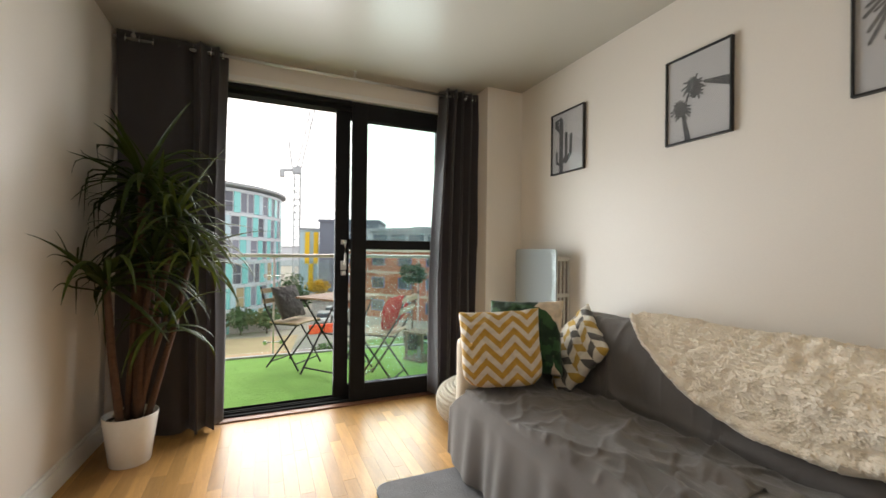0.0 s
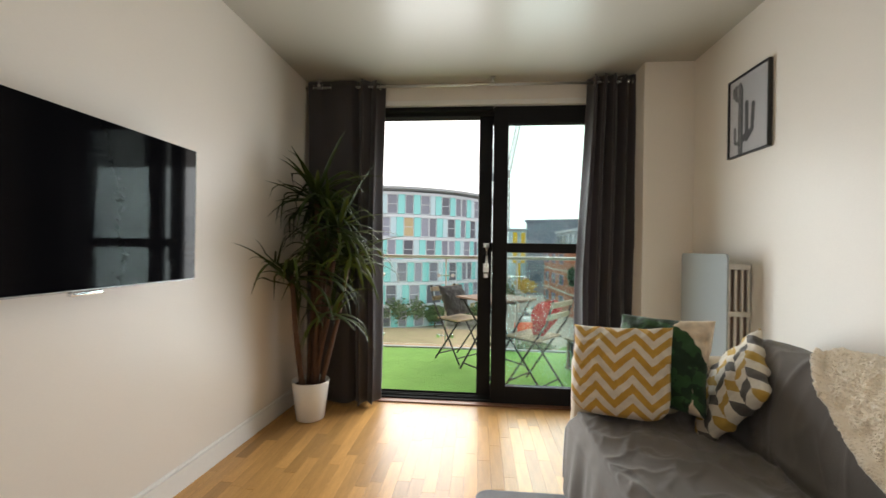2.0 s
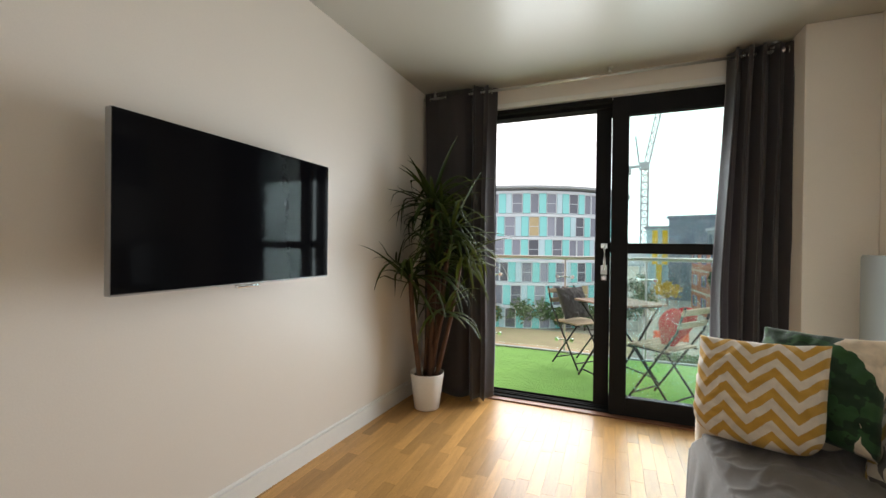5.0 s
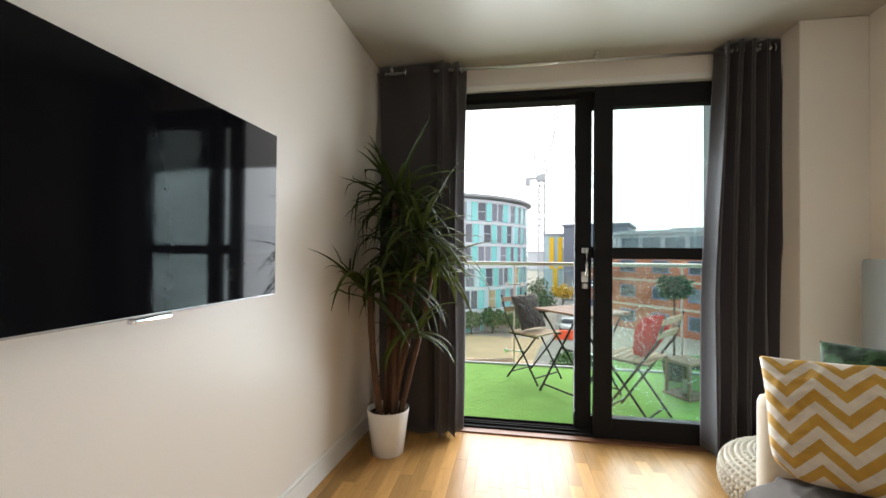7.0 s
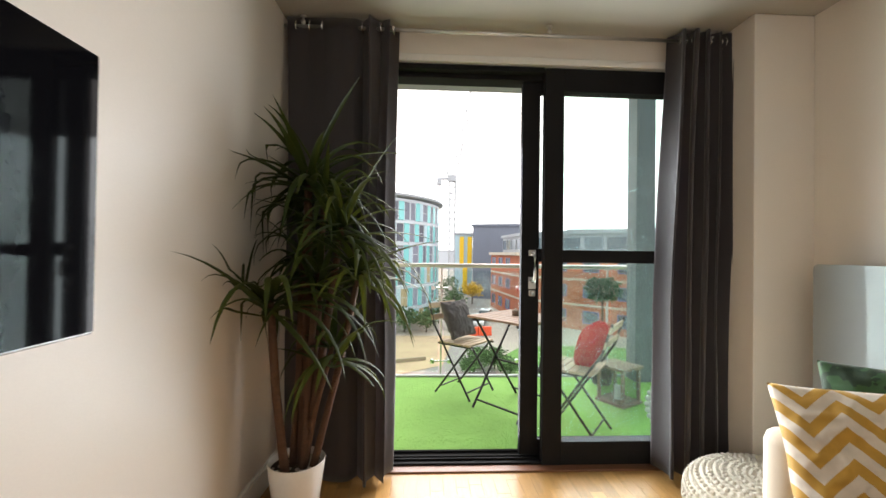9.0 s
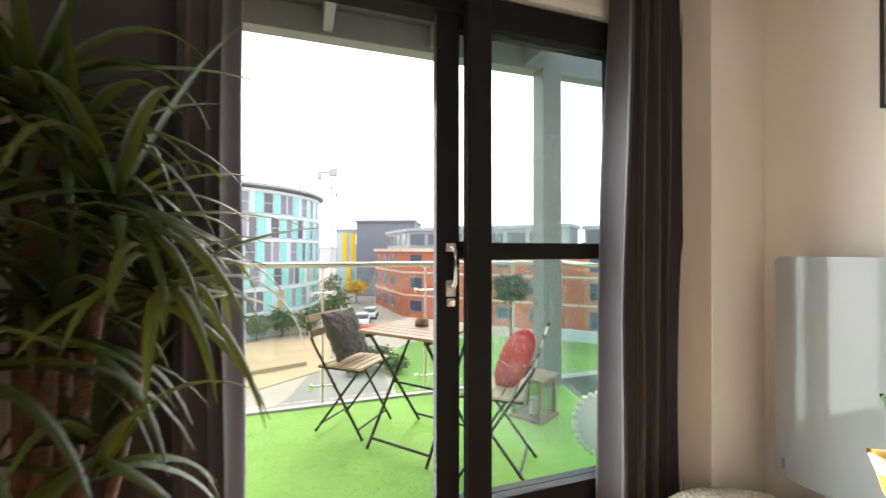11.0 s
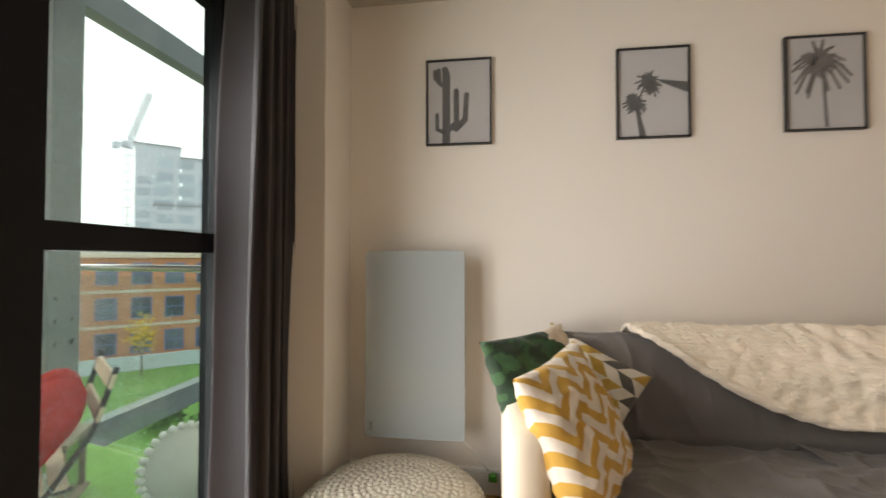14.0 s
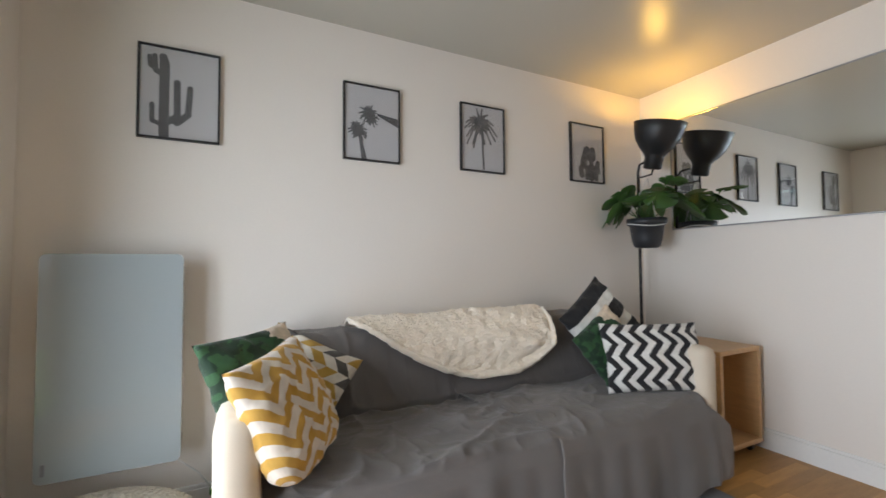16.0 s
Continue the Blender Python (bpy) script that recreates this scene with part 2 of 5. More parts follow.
M_BULB = bpy.data.materials.new("warm_bulb")
M_BULB.use_nodes = True
M_BULB.node_tree.nodes["Principled BSDF"].inputs["Emission Color"].default_value = (1, 0.7, 0.35, 1)
M_BULB.node_tree.nodes["Principled BSDF"].inputs["Emission Strength"].default_value = 12
M_TURF = mat("artificial_turf", (0.27, 0.54, 0.13), 0.9, var=0.14, scale=4, bump=0.2, fine=160)
M_BLADE = mat("turf_blade", (0.29, 0.57, 0.145), 0.75, var=0.15, scale=8, bump=0.0)
see_through(M_BLADE, (0.30, 0.60, 0.12), 0.3)
M_SLAT = mat("brown_stained_acacia", (0.30, 0.175, 0.115), 0.45, var=0.25, scale=6, bump=0.1, fine=50, per_piece=0.15, stretch=(2, 2, 2))
M_SLATPALE = mat("weathered_pale_slat", (0.50, 0.38, 0.26), 0.6, var=0.2, scale=6, bump=0.1, fine=50, per_piece=0.12)
M_GREYCUSH = mat("grey_linen", (0.095, 0.09, 0.095), 0.9, var=0.15, scale=6, bump=0.4, fine=250, sheen=0.2)
M_RED = mat("red_plush", (0.50, 0.011, 0.017), 0.95, var=0.15, scale=10, bump=0.3, fine=200, spec=0.1)
M_GREYSTEEL = mat("painted_grey_steel", (0.22, 0.235, 0.245), 0.5, 0.0, var=0.10, scale=4, bump=0.05)
M_SOFFIT = mat("dark_soffit_boards", (0.10, 0.10, 0.105), 0.7, var=0.2, scale=4, stretch=(1, 6, 1))
M_CONCRETE = mat("pale_concrete", (0.46, 0.44, 0.41), 0.85, var=0.15, scale=0.8, bump=0.3, fine=12)
M_ASPHALT = mat("asphalt", (0.22, 0.21, 0.20), 0.9, var=0.2, scale=0.25, bump=0.3, fine=6)
M_PAVING = mat("beige_paving", (0.34, 0.30, 0.26), 0.9, var=0.15, scale=0.3, bump=0.2, fine=5)
M_SAND = mat("sandy_soil", (0.40, 0.30, 0.19), 0.95, var=0.2, scale=0.5, bump=0.8, fine=4)
M_LAWN = mat("lawn", (0.10, 0.22, 0.045), 0.95, var=0.25, scale=0.3, bump=0.5, fine=5)
M_BRICK = mat("red_brick", (0.42, 0.135, 0.07), 0.85, var=0.16, scale=0.5, bump=0.3, fine=7)
M_BRICK2 = mat("orange_brick", (0.48, 0.22, 0.115), 0.85, var=0.14, scale=0.5, bump=0.3, fine=7)
M_STONE = mat("stone_band", (0.55, 0.49, 0.40), 0.8, var=0.1, scale=1)
M_CLAD = mat("blue_grey_cladding", (0.135, 0.16, 0.205), 0.55, var=0.06, scale=0.2, bump=0.05, fine=3, stretch=(1, 1, 0.1))
M_YELLOW = mat("yellow_panel", (0.80, 0.52, 0.02), 0.5, var=0.05)
M_AQUA = mat("aqua_glass_panel", (0.20, 0.56, 0.58), 0.25, var=0.08, scale=0.6, bump=0.0)
M_PALEPANEL = mat("pale_blue_panel", (0.40, 0.56, 0.64), 0.35, var=0.08, scale=0.5, bump=0.0)
M_WHITEBAND = mat("white_render_band", (0.48, 0.53, 0.58), 0.6, var=0.06, scale=0.4)
M_WINGLASS = mat("window_glazing", (0.10, 0.125, 0.15), 0.12, 0.0, var=0.35, scale=0.35, bump=0.0, per_piece=0.5)
M_APTGLASS = mat("apartment_glazing", (0.17, 0.185, 0.235), 0.3, 0.0, var=0.25, scale=0.5, bump=0.0, per_piece=0.5, spec=0.25)
M_APTWALL = mat("pale_render", (0.54, 0.60, 0.66), 0.6, var=0.05, scale=0.4)
M_BLIND = mat("ochre_blind", (0.42, 0.34, 0.20), 0.6, var=0.15, scale=1.0, bump=0.0)
M_BLUEFRAME = mat("blue_window_frame", (0.11, 0.17, 0.42), 0.5, var=0.1)
M_ROOF = mat("grey_metal_roof", (0.30, 0.33, 0.36), 0.5, var=0.08, scale=0.3)
# Distance haze mixed into the base colour of far towers and crane.
M_HAZETOWER = mat("haze_paled_tower", (0.50, 0.56, 0.62), 0.5, var=0.08, scale=0.1)
M_FOLIAGE = mat("shrub_leaves", (0.065, 0.12, 0.045), 0.8, var=0.35, scale=1.5, bump=0.0)
M_AUTUMN = mat("yellow_autumn_leaves", (0.62, 0.40, 0.03), 0.8, var=0.3, scale=1.5, bump=0.0)
M_TOPIARY = mat("topiary_leaves", (0.022, 0.12, 0.045), 0.6, var=0.3, scale=30, bump=0.0)
M_BARK = mat("bark", (0.10, 0.075, 0.055), 0.9, var=0.25, scale=20, bump=0.6)
M_CRANE = mat("white_crane_steel", (0.36, 0.39, 0.42), 0.6, var=0.08)
M_BARRIER = mat("orange_red_barrier", (0.75, 0.09, 0.03), 0.5)
M_CARWHITE = mat("silver_white_car_paint", (0.62, 0.63, 0.65), 0.25, 0.2, bump=0.0)
M_TYRE = mat("black_rubber", (0.015, 0.015, 0.015), 0.8)
M_LANTERN = mat("weathered_wood_lantern", (0.26, 0.20, 0.14), 0.7, var=0.3, scale=20, bump=0.3)
# Far window glass, lightened in colour to imitate haze in the air.
M_HAZEGLASS = mat("haze_paled_glazing", (0.38, 0.46, 0.52), 0.3, var=0.1, scale=0.2, bump=0.0, per_piece=0.15)
M_GREENPLUG = mat("green_plastic", (0.05, 0.28, 0.03), 0.4)
M_WHITEORN = mat("white_painted_scrollwork", (0.80, 0.80, 0.78), 0.4, bump=0.05)


# ---- mesh helpers ----
def part(name, bm, material, parent, label="", smooth=False):
    me = bpy.data.meshes.new(name)
    bmesh.ops.recalc_face_normals(bm, faces=bm.faces[:])
    bm.to_mesh(me)
    bm.free()
    me.materials.append(material)
    if smooth:
        for p in me.polygons:
            p.use_smooth = True
    ob = new(name, me)
    if parent is not None:
        ob.parent = parent
    if label:
        ob["label"] = label
    return ob


def thing(name, loc, label, category, group="", kind="", rz=0.0):
    ob = new(name)
    ob.matrix_basis = pose(*loc, 0, 0, rz)
    ob.empty_display_size = 0.1
    return tagged(ob, label, category, group, kind)


def solid(name, bm, material, label, category="", kind="structure", smooth=False):
    return tagged(part(name, bm, material, None, "", smooth), label, category, "", kind)


def box(bm, x0, y0, z0, x1, y1, z1, bevel=0.0, m=None):
    r = bmesh.ops.create_cube(bm, size=1.0)
    vs = r["verts"]
    t = Matrix.Translation(((x0 + x1) / 2, (y0 + y1) / 2, (z0 + z1) / 2)) @ Matrix.Diagonal((abs(x1 - x0), abs(y1 - y0), abs(z1 - z0), 1))
    bmesh.ops.transform(bm, matrix=t, verts=vs)
    if bevel:
        es = list({e for v in vs for e in v.link_edges})
        r2 = bmesh.ops.bevel(bm, geom=es, offset=bevel, segments=2, affect="EDGES", profile=0.5)
        vs = list({v for f in r2["faces"] for v in f.verts} | {v for v in vs if v.is_valid})
    if m is not None:
        bmesh.ops.transform(bm, matrix=m, verts=vs)
    return bm


def new_box(*a, **k):
    return box(bmesh.new(), *a, **k)


def rod(bm, a, b, r0, r1=None, seg=10):
    a, b = Vector(a), Vector(b)
    d = b - a
    m = Matrix.Translation((a + b) / 2) @ d.to_track_quat("Z", "Y").to_matrix().to_4x4()
    bmesh.ops.create_cone(bm, cap_ends=True, segments=seg, radius1=r0, radius2=r0 if r1 is None else r1, depth=d.length, matrix=m)
    return bm


def path_tube(bm, pts, r, seg=8):
    pts = [Vector(p) for p in pts]
    rings = []
    for i, p in enumerate(pts):
        d = (pts[min(i + 1, len(pts) - 1)] - pts[max(i - 1, 0)]).normalized()
        q = d.to_track_quat("Z", "Y")
        rr = r[i] if isinstance(r, (list, tuple)) else r
        rings.append([bm.verts.new(p + q @ Vector((rr * math.cos(k * 2 * math.pi / seg), rr * math.sin(k * 2 * math.pi / seg), 0))) for k in range(seg)])
    for a, b in zip(rings, rings[1:]):
        for k in range(seg):
            bm.faces.new((a[k], a[(k + 1) % seg], b[(k + 1) % seg], b[k]))
    bm.faces.new(rings[0][::-1])
    bm.faces.new(rings[-1])
    return bm


def lathe(bm, profile, seg=32, bumps=None):
    """Turns (radius, height) pairs round the z axis; bumps(a, i) may add to a radius."""
    rings = []
    for i, (r, z) in enumerate(profile):
        ring = []
        for k in range(seg):
            a = 2 * math.pi * k / seg
            rr = r + (bumps(a, i) if bumps else 0)
            ring.append(bm.verts.new((rr * math.cos(a), rr * math.sin(a), z)))
        rings.append(ring)
    for a, b in zip(rings, rings[1:]):
        for k in range(seg):
            bm.faces.new((a[k], a[(k + 1) % seg], b[(k + 1) % seg], b[k]))
    bm.faces.new(rings[0][::-1])
    bm.faces.new(rings[-1])
    return bm


def grid(bm, nu, nv, f):
    vs = [[bm.verts.new(f(i / nu, j / nv)) for j in range(nv + 1)] for i in range(nu + 1)]
    for i in range(nu):
        for j in range(nv):
            bm.faces.new((vs[i][j], vs[i + 1][j], vs[i + 1][j + 1], vs[i][j + 1]))
    return bm


def flat_poly(bm, pts, y=0.0, thick=0.0006):
    """A thin printed shape in the x-z plane."""
    a = [bm.verts.new((x, y, z)) for x, z in pts]
    b = [bm.verts.new((x, y - thick, z)) for x, z in pts]
    bm.faces.new(a)
    bm.faces.new(b[::-1])
    for i in range(len(pts)):
        j = (i + 1) % len(pts)
        bm.faces.new((a[i], b[i], b[j], a[j]))


def capsule2d(bm, p, q, r, y=0.0):
    p, q = Vector((*p, 0)), Vector((*q, 0))
    d = (q - p).normalized()
    a0 = math.atan2(d.y, d.x)
    pts = []
    for c, s in ((q, -90), (p, 90)):
        for k in range(7):
            a = a0 + radians(s + 30 * k)
            pts.append((c.x + r * math.cos(a), c.y + r * math.sin(a)))
    flat_poly(bm, pts, y)


def thicken(ob, t, sub=0):
    s = ob.modifiers.new("thickness", "SOLIDIFY")
    s.thickness, s.offset = t, 0
    if sub:
        u = ob.modifiers.new("smooth", "SUBSURF")
        u.levels = u.render_levels = sub
    return ob


def leaf_cloud(bm, centre, radii, count, size, seed, hollow=0.55):
    rnd = random.Random(seed)
    c = Vector(centre)
    for _ in range(count):
        d = Vector((rnd.gauss(0, 1), rnd.gauss(0, 1), rnd.gauss(0, 1))).normalized()
        k = hollow + (1 - hollow) * rnd.random()
        k *= 0.82 + 0.3 * noise.noise(d * 2.3 + Vector((seed, 0, 0)))
        p = c + Vector((d.x * radii[0], d.y * radii[1], d.z * radii[2])) * k
        q = Euler((rnd.uniform(0, 6.3), rnd.uniform(0, 6.3), rnd.uniform(0, 6.3))).to_quaternion()
        s = size * rnd.uniform(0.6, 1.3)
        vs = [bm.verts.new(p + q @ Vector(v)) for v in ((-s * 0.4, 0, 0), (0, -s, 0.1 * s), (s * 0.4, 0, 0), (0, s, 0.1 * s))]
        bm.faces.new(vs)
    return bm


def tree(name, loc, height, radii, leaf, material, label, count, seed, trunk=0.12, crown_at=0.62):
    t = thing(name, loc, label, "tree" if name != "shrub" else "shrub")
    rnd = random.Random(seed)
    bm = bmesh.new()
    rod(bm, (0, 0, 0), (0, 0, height * crown_at), trunk, trunk * 0.55)
    for _ in range(6):
        a = rnd.uniform(0, 6.28)
        z0 = height * rnd.uniform(0.3, crown_at)
        rod(bm, (0, 0, z0), (radii[0] * 0.6 * math.cos(a), radii[1] * 0.6 * math.sin(a), height * crown_at + radii[2] * rnd.uniform(-0.2, 0.5)), trunk * 0.4, trunk * 0.15, 6)
    part("trunk", bm, M_BARK, t)
    part("crown", leaf_cloud(bmesh.new(), (0, 0, height * crown_at), radii, count, leaf, seed, 0.3), material, t)
    return t


ICO = bmesh.new()
bmesh.ops.create_icosphere(ICO, subdivisions=1, radius=1.0)
ICO_V = np.array([v.co[:] for v in ICO.verts])
ICO_F = np.array([[v.index for v in f.verts] for f in ICO.faces])
ICO.free()


def nubs(name, poses, material, parent, label):
    """Many small rounded stitches or curls as one mesh."""
    vs = np.concatenate([ICO_V @ np.array(m.to_3x3()).T + np.array(m.translation) for m in poses])
    fs = np.concatenate([ICO_F + len(ICO_V) * i for i in range(len(poses))])
    me = bpy.data.meshes.new(name)
    me.from_pydata(vs.tolist(), [], fs.tolist())
    me.materials.append(material)
    for p in me.polygons:
        p.use_smooth = True
    ob = new(name, me)
    ob.parent = parent
    return tagged(ob, label, "", "", "stuff")



# ---- room shell ----
CEIL = 2.455
X0, X1, Y0, Y1 = 0.265, 3.065, 0.27, 4.30      # inner faces of the walls
DOOR_L, DOOR_R, HEAD = 0.80, 2.65, 2.285       # sliding door opening

solid("floor_base", new_box(X0 - 0.4, Y0 - 0.2, -0.20, X1 + 0.2, 4.26, -0.014), M_UNDER, "dark base under the wooden floor strips", "floor")
solid("ceiling", new_box(X0 - 0.4, Y0 - 0.2, CEIL, X1 + 0.2, 4.47, CEIL + 0.2), M_CEIL, "smooth satin white painted ceiling, its shade put into a grey-olive colour", "ceiling")
WEST = lambda y: 0.276 - 0.043 * (4.27 - y)   # foot of the television wall, slightly out of square and out of plumb
WEST_TOP = lambda y: 0.318 - 0.004 * (4.27 - y)


def west_face(u, v):
    y, z = Y0 - 0.2 + u * (4.67 - Y0), v * CEIL
    return Vector((WEST(y) + (WEST_TOP(y) - WEST(y)) * v, y, z))


bm = grid(bmesh.new(), 24, 14, west_face)
rim = bmesh.ops.extrude_face_region(bm, geom=bm.faces[:])
for v in rim["geom"]:
    if isinstance(v, bmesh.types.BMVert):
        v.co.x = -0.2
solid("wall_west", bm, M_WALL, "plain warm white painted wall behind the television", "wall")
solid("wall_east", new_box(X1, Y0 - 0.2, -0.2, X1 + 0.2, 4.47, CEIL), M_WALL, "plain warm white painted wall with framed prints", "wall")
solid("wall_south", new_box(0.0, Y0 - 0.2, -0.2, X1, Y0, CEIL), M_WALL, "plain white painted wall carrying a wide mirror", "wall")
bm = new_box(X0, 4.27, -0.2, DOOR_L, 4.47, CEIL)
box(bm, DOOR_L, 4.27, HEAD + 0.04, DOOR_R, 4.47, CEIL)
box(bm, DOOR_R, 4.27, -0.2, X1, 4.47, CEIL)
solid("wall_north", bm, M_WALL, "white window wall around the sliding balcony door", "wall")
solid("column", new_box(2.742, 3.975, -0.02, X1, 4.268, CEIL - 0.001, 0.004), M_WALL, "boxed-in white corner column beside the curtain", "column")
solid("trim", new_box(DOOR_L, 4.262, HEAD + 0.003, DOOR_R, 4.29, HEAD + 0.043, 0.004), M_TRIM, "white plaster bead above the sliding door", "trim")


def skirting(name, a, b, label):
    (ax, ay), (bx, by) = a, b
    d = Vector((bx - ax, by - ay, 0))
    bm = bmesh.new()
    box(bm, 0, -0.01, 0, d.length, 0.019, 0.105, 0.0)
    box(bm, 0, -0.01, 0.105, d.length, 0.013, 0.122, 0.004)
    bmesh.ops.transform(bm, matrix=Matrix.Translation((ax, ay, 0)) @ Matrix.Rotation(math.atan2(d.y, d.x), 4, "Z"), verts=bm.verts[:])
    return solid(name, bm, M_TRIM, label, "baseboard")


skirting("baseboard_west", (WEST(4.268), 4.268), (WEST(Y0 + 0.017), Y0 + 0.017), "white painted baseboard below the television wall")
skirting("baseboard_south", (X0, Y0), (X1 - 0.017, Y0), "white painted baseboard below the mirror wall")
skirting("baseboard_east", (X1, Y0), (X1, 3.97), "white painted baseboard behind the grey sofa")

# ---- sliding door to the balcony ----
door = tagged(new("door_1"), "charcoal aluminium sliding balcony door standing open", "sliding door", "", "structure")
bm = bmesh.new()
for a in ((DOOR_L, 4.285, 0, DOOR_L + 0.06, 4.46, HEAD), (DOOR_R - 0.04, 4.285, 0, DOOR_R, 4.46, HEAD), (DOOR_L + 0.06, 4.345, HEAD - 0.055, DOOR_R - 0.04, 4.46, HEAD)):
    box(bm, *a, 0.003)
box(bm, DOOR_L + 0.06, 4.288, HEAD - 0.03, 1.755, 4.345, HEAD, 0.003)
part("door_frame", bm, M_FRAME, door)
bm = new_box(DOOR_L + 0.06, 4.30, 0.0, DOOR_R - 0.04, 4.46, 0.022, 0.003)
for y in (4.335, 4.365, 4.425):
    box(bm, DOOR_L + 0.06, y - 0.004, 0.022, DOOR_R - 0.04, y + 0.004, 0.034)
part("track", bm, M_FRAME, door)


def leaf(name, x0, x1, y0, y1, z0, z1, stile, top, bottom, mid, label, far=0.05):
    lf = part(name, new_box(x0, y0, z0, x0 + stile, y1, z1, 0.004), M_FRAME, door, label)
    part("stile", new_box(x1 - far, y0, z0, x1, y1, z1, 0.004), M_FRAME, lf)
    part("top_rail", new_box(x0 + stile, y0 + 0.002, z1 - top, x1 - far, y1 - 0.002, z1, 0.003), M_FRAME, lf)
    part("bottom_rail", new_box(x0 + stile, y0 + 0.002, z0, x1 - far, y1 - 0.002, z0 + bottom, 0.003), M_FRAME, lf)
    part("mid_rail", new_box(x0 + stile, y0 + 0.002, mid[0], x1 - far, y1 - 0.002, mid[1], 0.003), M_FRAME, lf)
    yc = (y0 + y1) / 2
    for a, b in ((z0 + bottom, mid[0]), (mid[1], z1 - top)):
        g = part("pane", new_box(x0 + stile - 0.005, yc - 0.004, a - 0.004, x1 - far + 0.005, yc + 0.004, b + 0.004), M_GLASS, lf)
        g.visible_shadow = False
    return lf


leaf("fixed_leaf", 1.758, 2.608, 4.288, 4.340, 0.0, HEAD - 0.002, 0.112, 0.132, 0.140, (1.164, 1.237), "fixed dark framed glass leaf with a middle rail", 0.125)
slide = leaf("sliding_leaf", 1.648, 2.600, 4.372, 4.420, 0.028, HEAD - 0.056, 0.106, 0.06, 0.09, (1.166, 1.235), "sliding glass leaf pushed open behind the fixed one")
bm = new_box(1.69, 4.366, 1.005, 1.735, 4.371, 1.075, 0.002)
box(bm, 1.69, 4.366, 1.20, 1.735, 4.371, 1.235, 0.002)
box(bm, 1.694, 4.366, 0.962, 1.731, 4.3705, 0.998, 0.006)
part("handle_plate", bm, M_STEEL, slide)
bm = bmesh.new()
path_tube(bm, [(1.713, 4.366, 1.215), (1.713, 4.335, 1.215), (1.716, 4.322, 1.20), (1.716, 4.320, 1.12), (1.716, 4.322, 1.065), (1.713, 4.335, 1.05), (1.713, 4.366, 1.05)], 0.0085)
part("handle", bm, M_STEEL, slide, "brushed steel pull handle", True)
bm = bmesh.new()
rod(bm, (1.713, 4.368, 0.980), (1.713, 4.352, 0.980), 0.012, seg=16)
box(bm, 1.711, 4.344, 0.965, 1.715, 4.353, 0.995)
part("lock", bm, M_CHROME, slide)
bm = new_box(1.735, 4.342, 1.225, 1.80, 4.371, 1.243, 0.002)
part("latch", bm, M_FRAME, slide)
solid("threshold", new_box(DOOR_L, 4.235, -0.012, DOOR_R, 4.30, 0.010, 0.003), M_THRESH, "reddish brown wooden threshold strip below the sliding door", "threshold")

# ---- curtains and rod ----
ROD_Y, ROD_Z = 4.165, 2.400
rail = thing("curtain_rod", (0, 0, 0), "thin brushed steel curtain rod under the ceiling", "curtain rod")
part("pole", rod(bmesh.new(), (0.322, ROD_Y, ROD_Z), (2.69, ROD_Y, ROD_Z), 0.0095, seg=14), M_STEEL, rail, "", True)
for x in (0.42, 1.738, 2.66):
    bm = bmesh.new()
    rod(bm, (x, ROD_Y, ROD_Z), (x, ROD_Y, CEIL), 0.006)
    rod(bm, (x, ROD_Y, CEIL - 0.008), (x, ROD_Y, CEIL), 0.018, seg=16)
    bmesh.ops.create_uvsphere(bm, u_segments=12, v_segments=8, radius=0.014, matrix=Matrix.Translation((x, ROD_Y, ROD_Z + 0.022)))
    part("bracket", bm, M_STEEL, rail, "", True)
bm = bmesh.new()
bmesh.ops.create_uvsphere(bm, u_segments=14, v_segments=10, radius=0.021, matrix=Matrix.Translation((2.70, ROD_Y, ROD_Z)))
part("finial", bm, M_CHROME, rail, "", True)


def curtain(label, xs, folds, amp, bottom, seed, lean=0.0, flare=0.0, edge=1, turn=0.14):
    """An eyelet curtain from xs[0] to xs[1]; folds(u) gives the pleat phase; the edge towards the door (1: right) turns back to the glass."""
    c = thing("curtain", (0, 0, 0), label, "curtain", "curtains at the balcony door")

    def f(u, v):
        z = 2.442 - v * (2.442 - bottom)
        w = u if edge > 0 else 1 - u
        x = xs[0] + (xs[1] - xs[0]) * u + lean * min(1.0, v * 1.6) * (1 - w if edge > 0 else w) + 0.006 * math.sin(v * 7 + u * 9)
        ph = folds(u)
        k = 1.0 + flare * v
        drift = 0.5 * noise.noise(Vector((u * 3, v * 1.5, seed + 4)))
        y = ROD_Y - 0.012 + amp(u) * k * math.sin(ph + drift * min(1, v * 2)) + 0.012 * noise.noise(Vector((u * 6, v * 2.2, seed)))
        x += 0.55 * amp(u) * k * math.sin(2 * ph) * 0.5
        t = max(0.0, (w - 1 + turn) / turn)
        if t > 0:
            y = y * (1 - t) + t * ((4.255 if edge > 0 else 4.232) + 0.012 * math.sin(v * 9 + seed))
        return Vector((x, min(y, 4.258), z + 0.006 * math.sin(ph)))
    ob = part("drape", grid(bmesh.new(), 170, 40, f), M_CURTAIN, c, "", True)
    thicken(ob, 0.003)
    for k in range(8):
        u = (k + 0.5) / 8
        bm = bmesh.new()
        x = f(u, 0.02).x
        pts = [(x, ROD_Y + 0.024 * math.cos(a), ROD_Z + 0.024 * math.sin(a)) for a in [i * math.pi / 8 for i in range(16)]]
        path_tube(bm, pts + pts[:1], 0.0045, 6)
        part("eyelet", bm, M_CHROME, ob, "", True)
    return c


def left_fold(u):
    return u * 9 if u < 0.6 else 5.4 + (u - 0.6) * 40


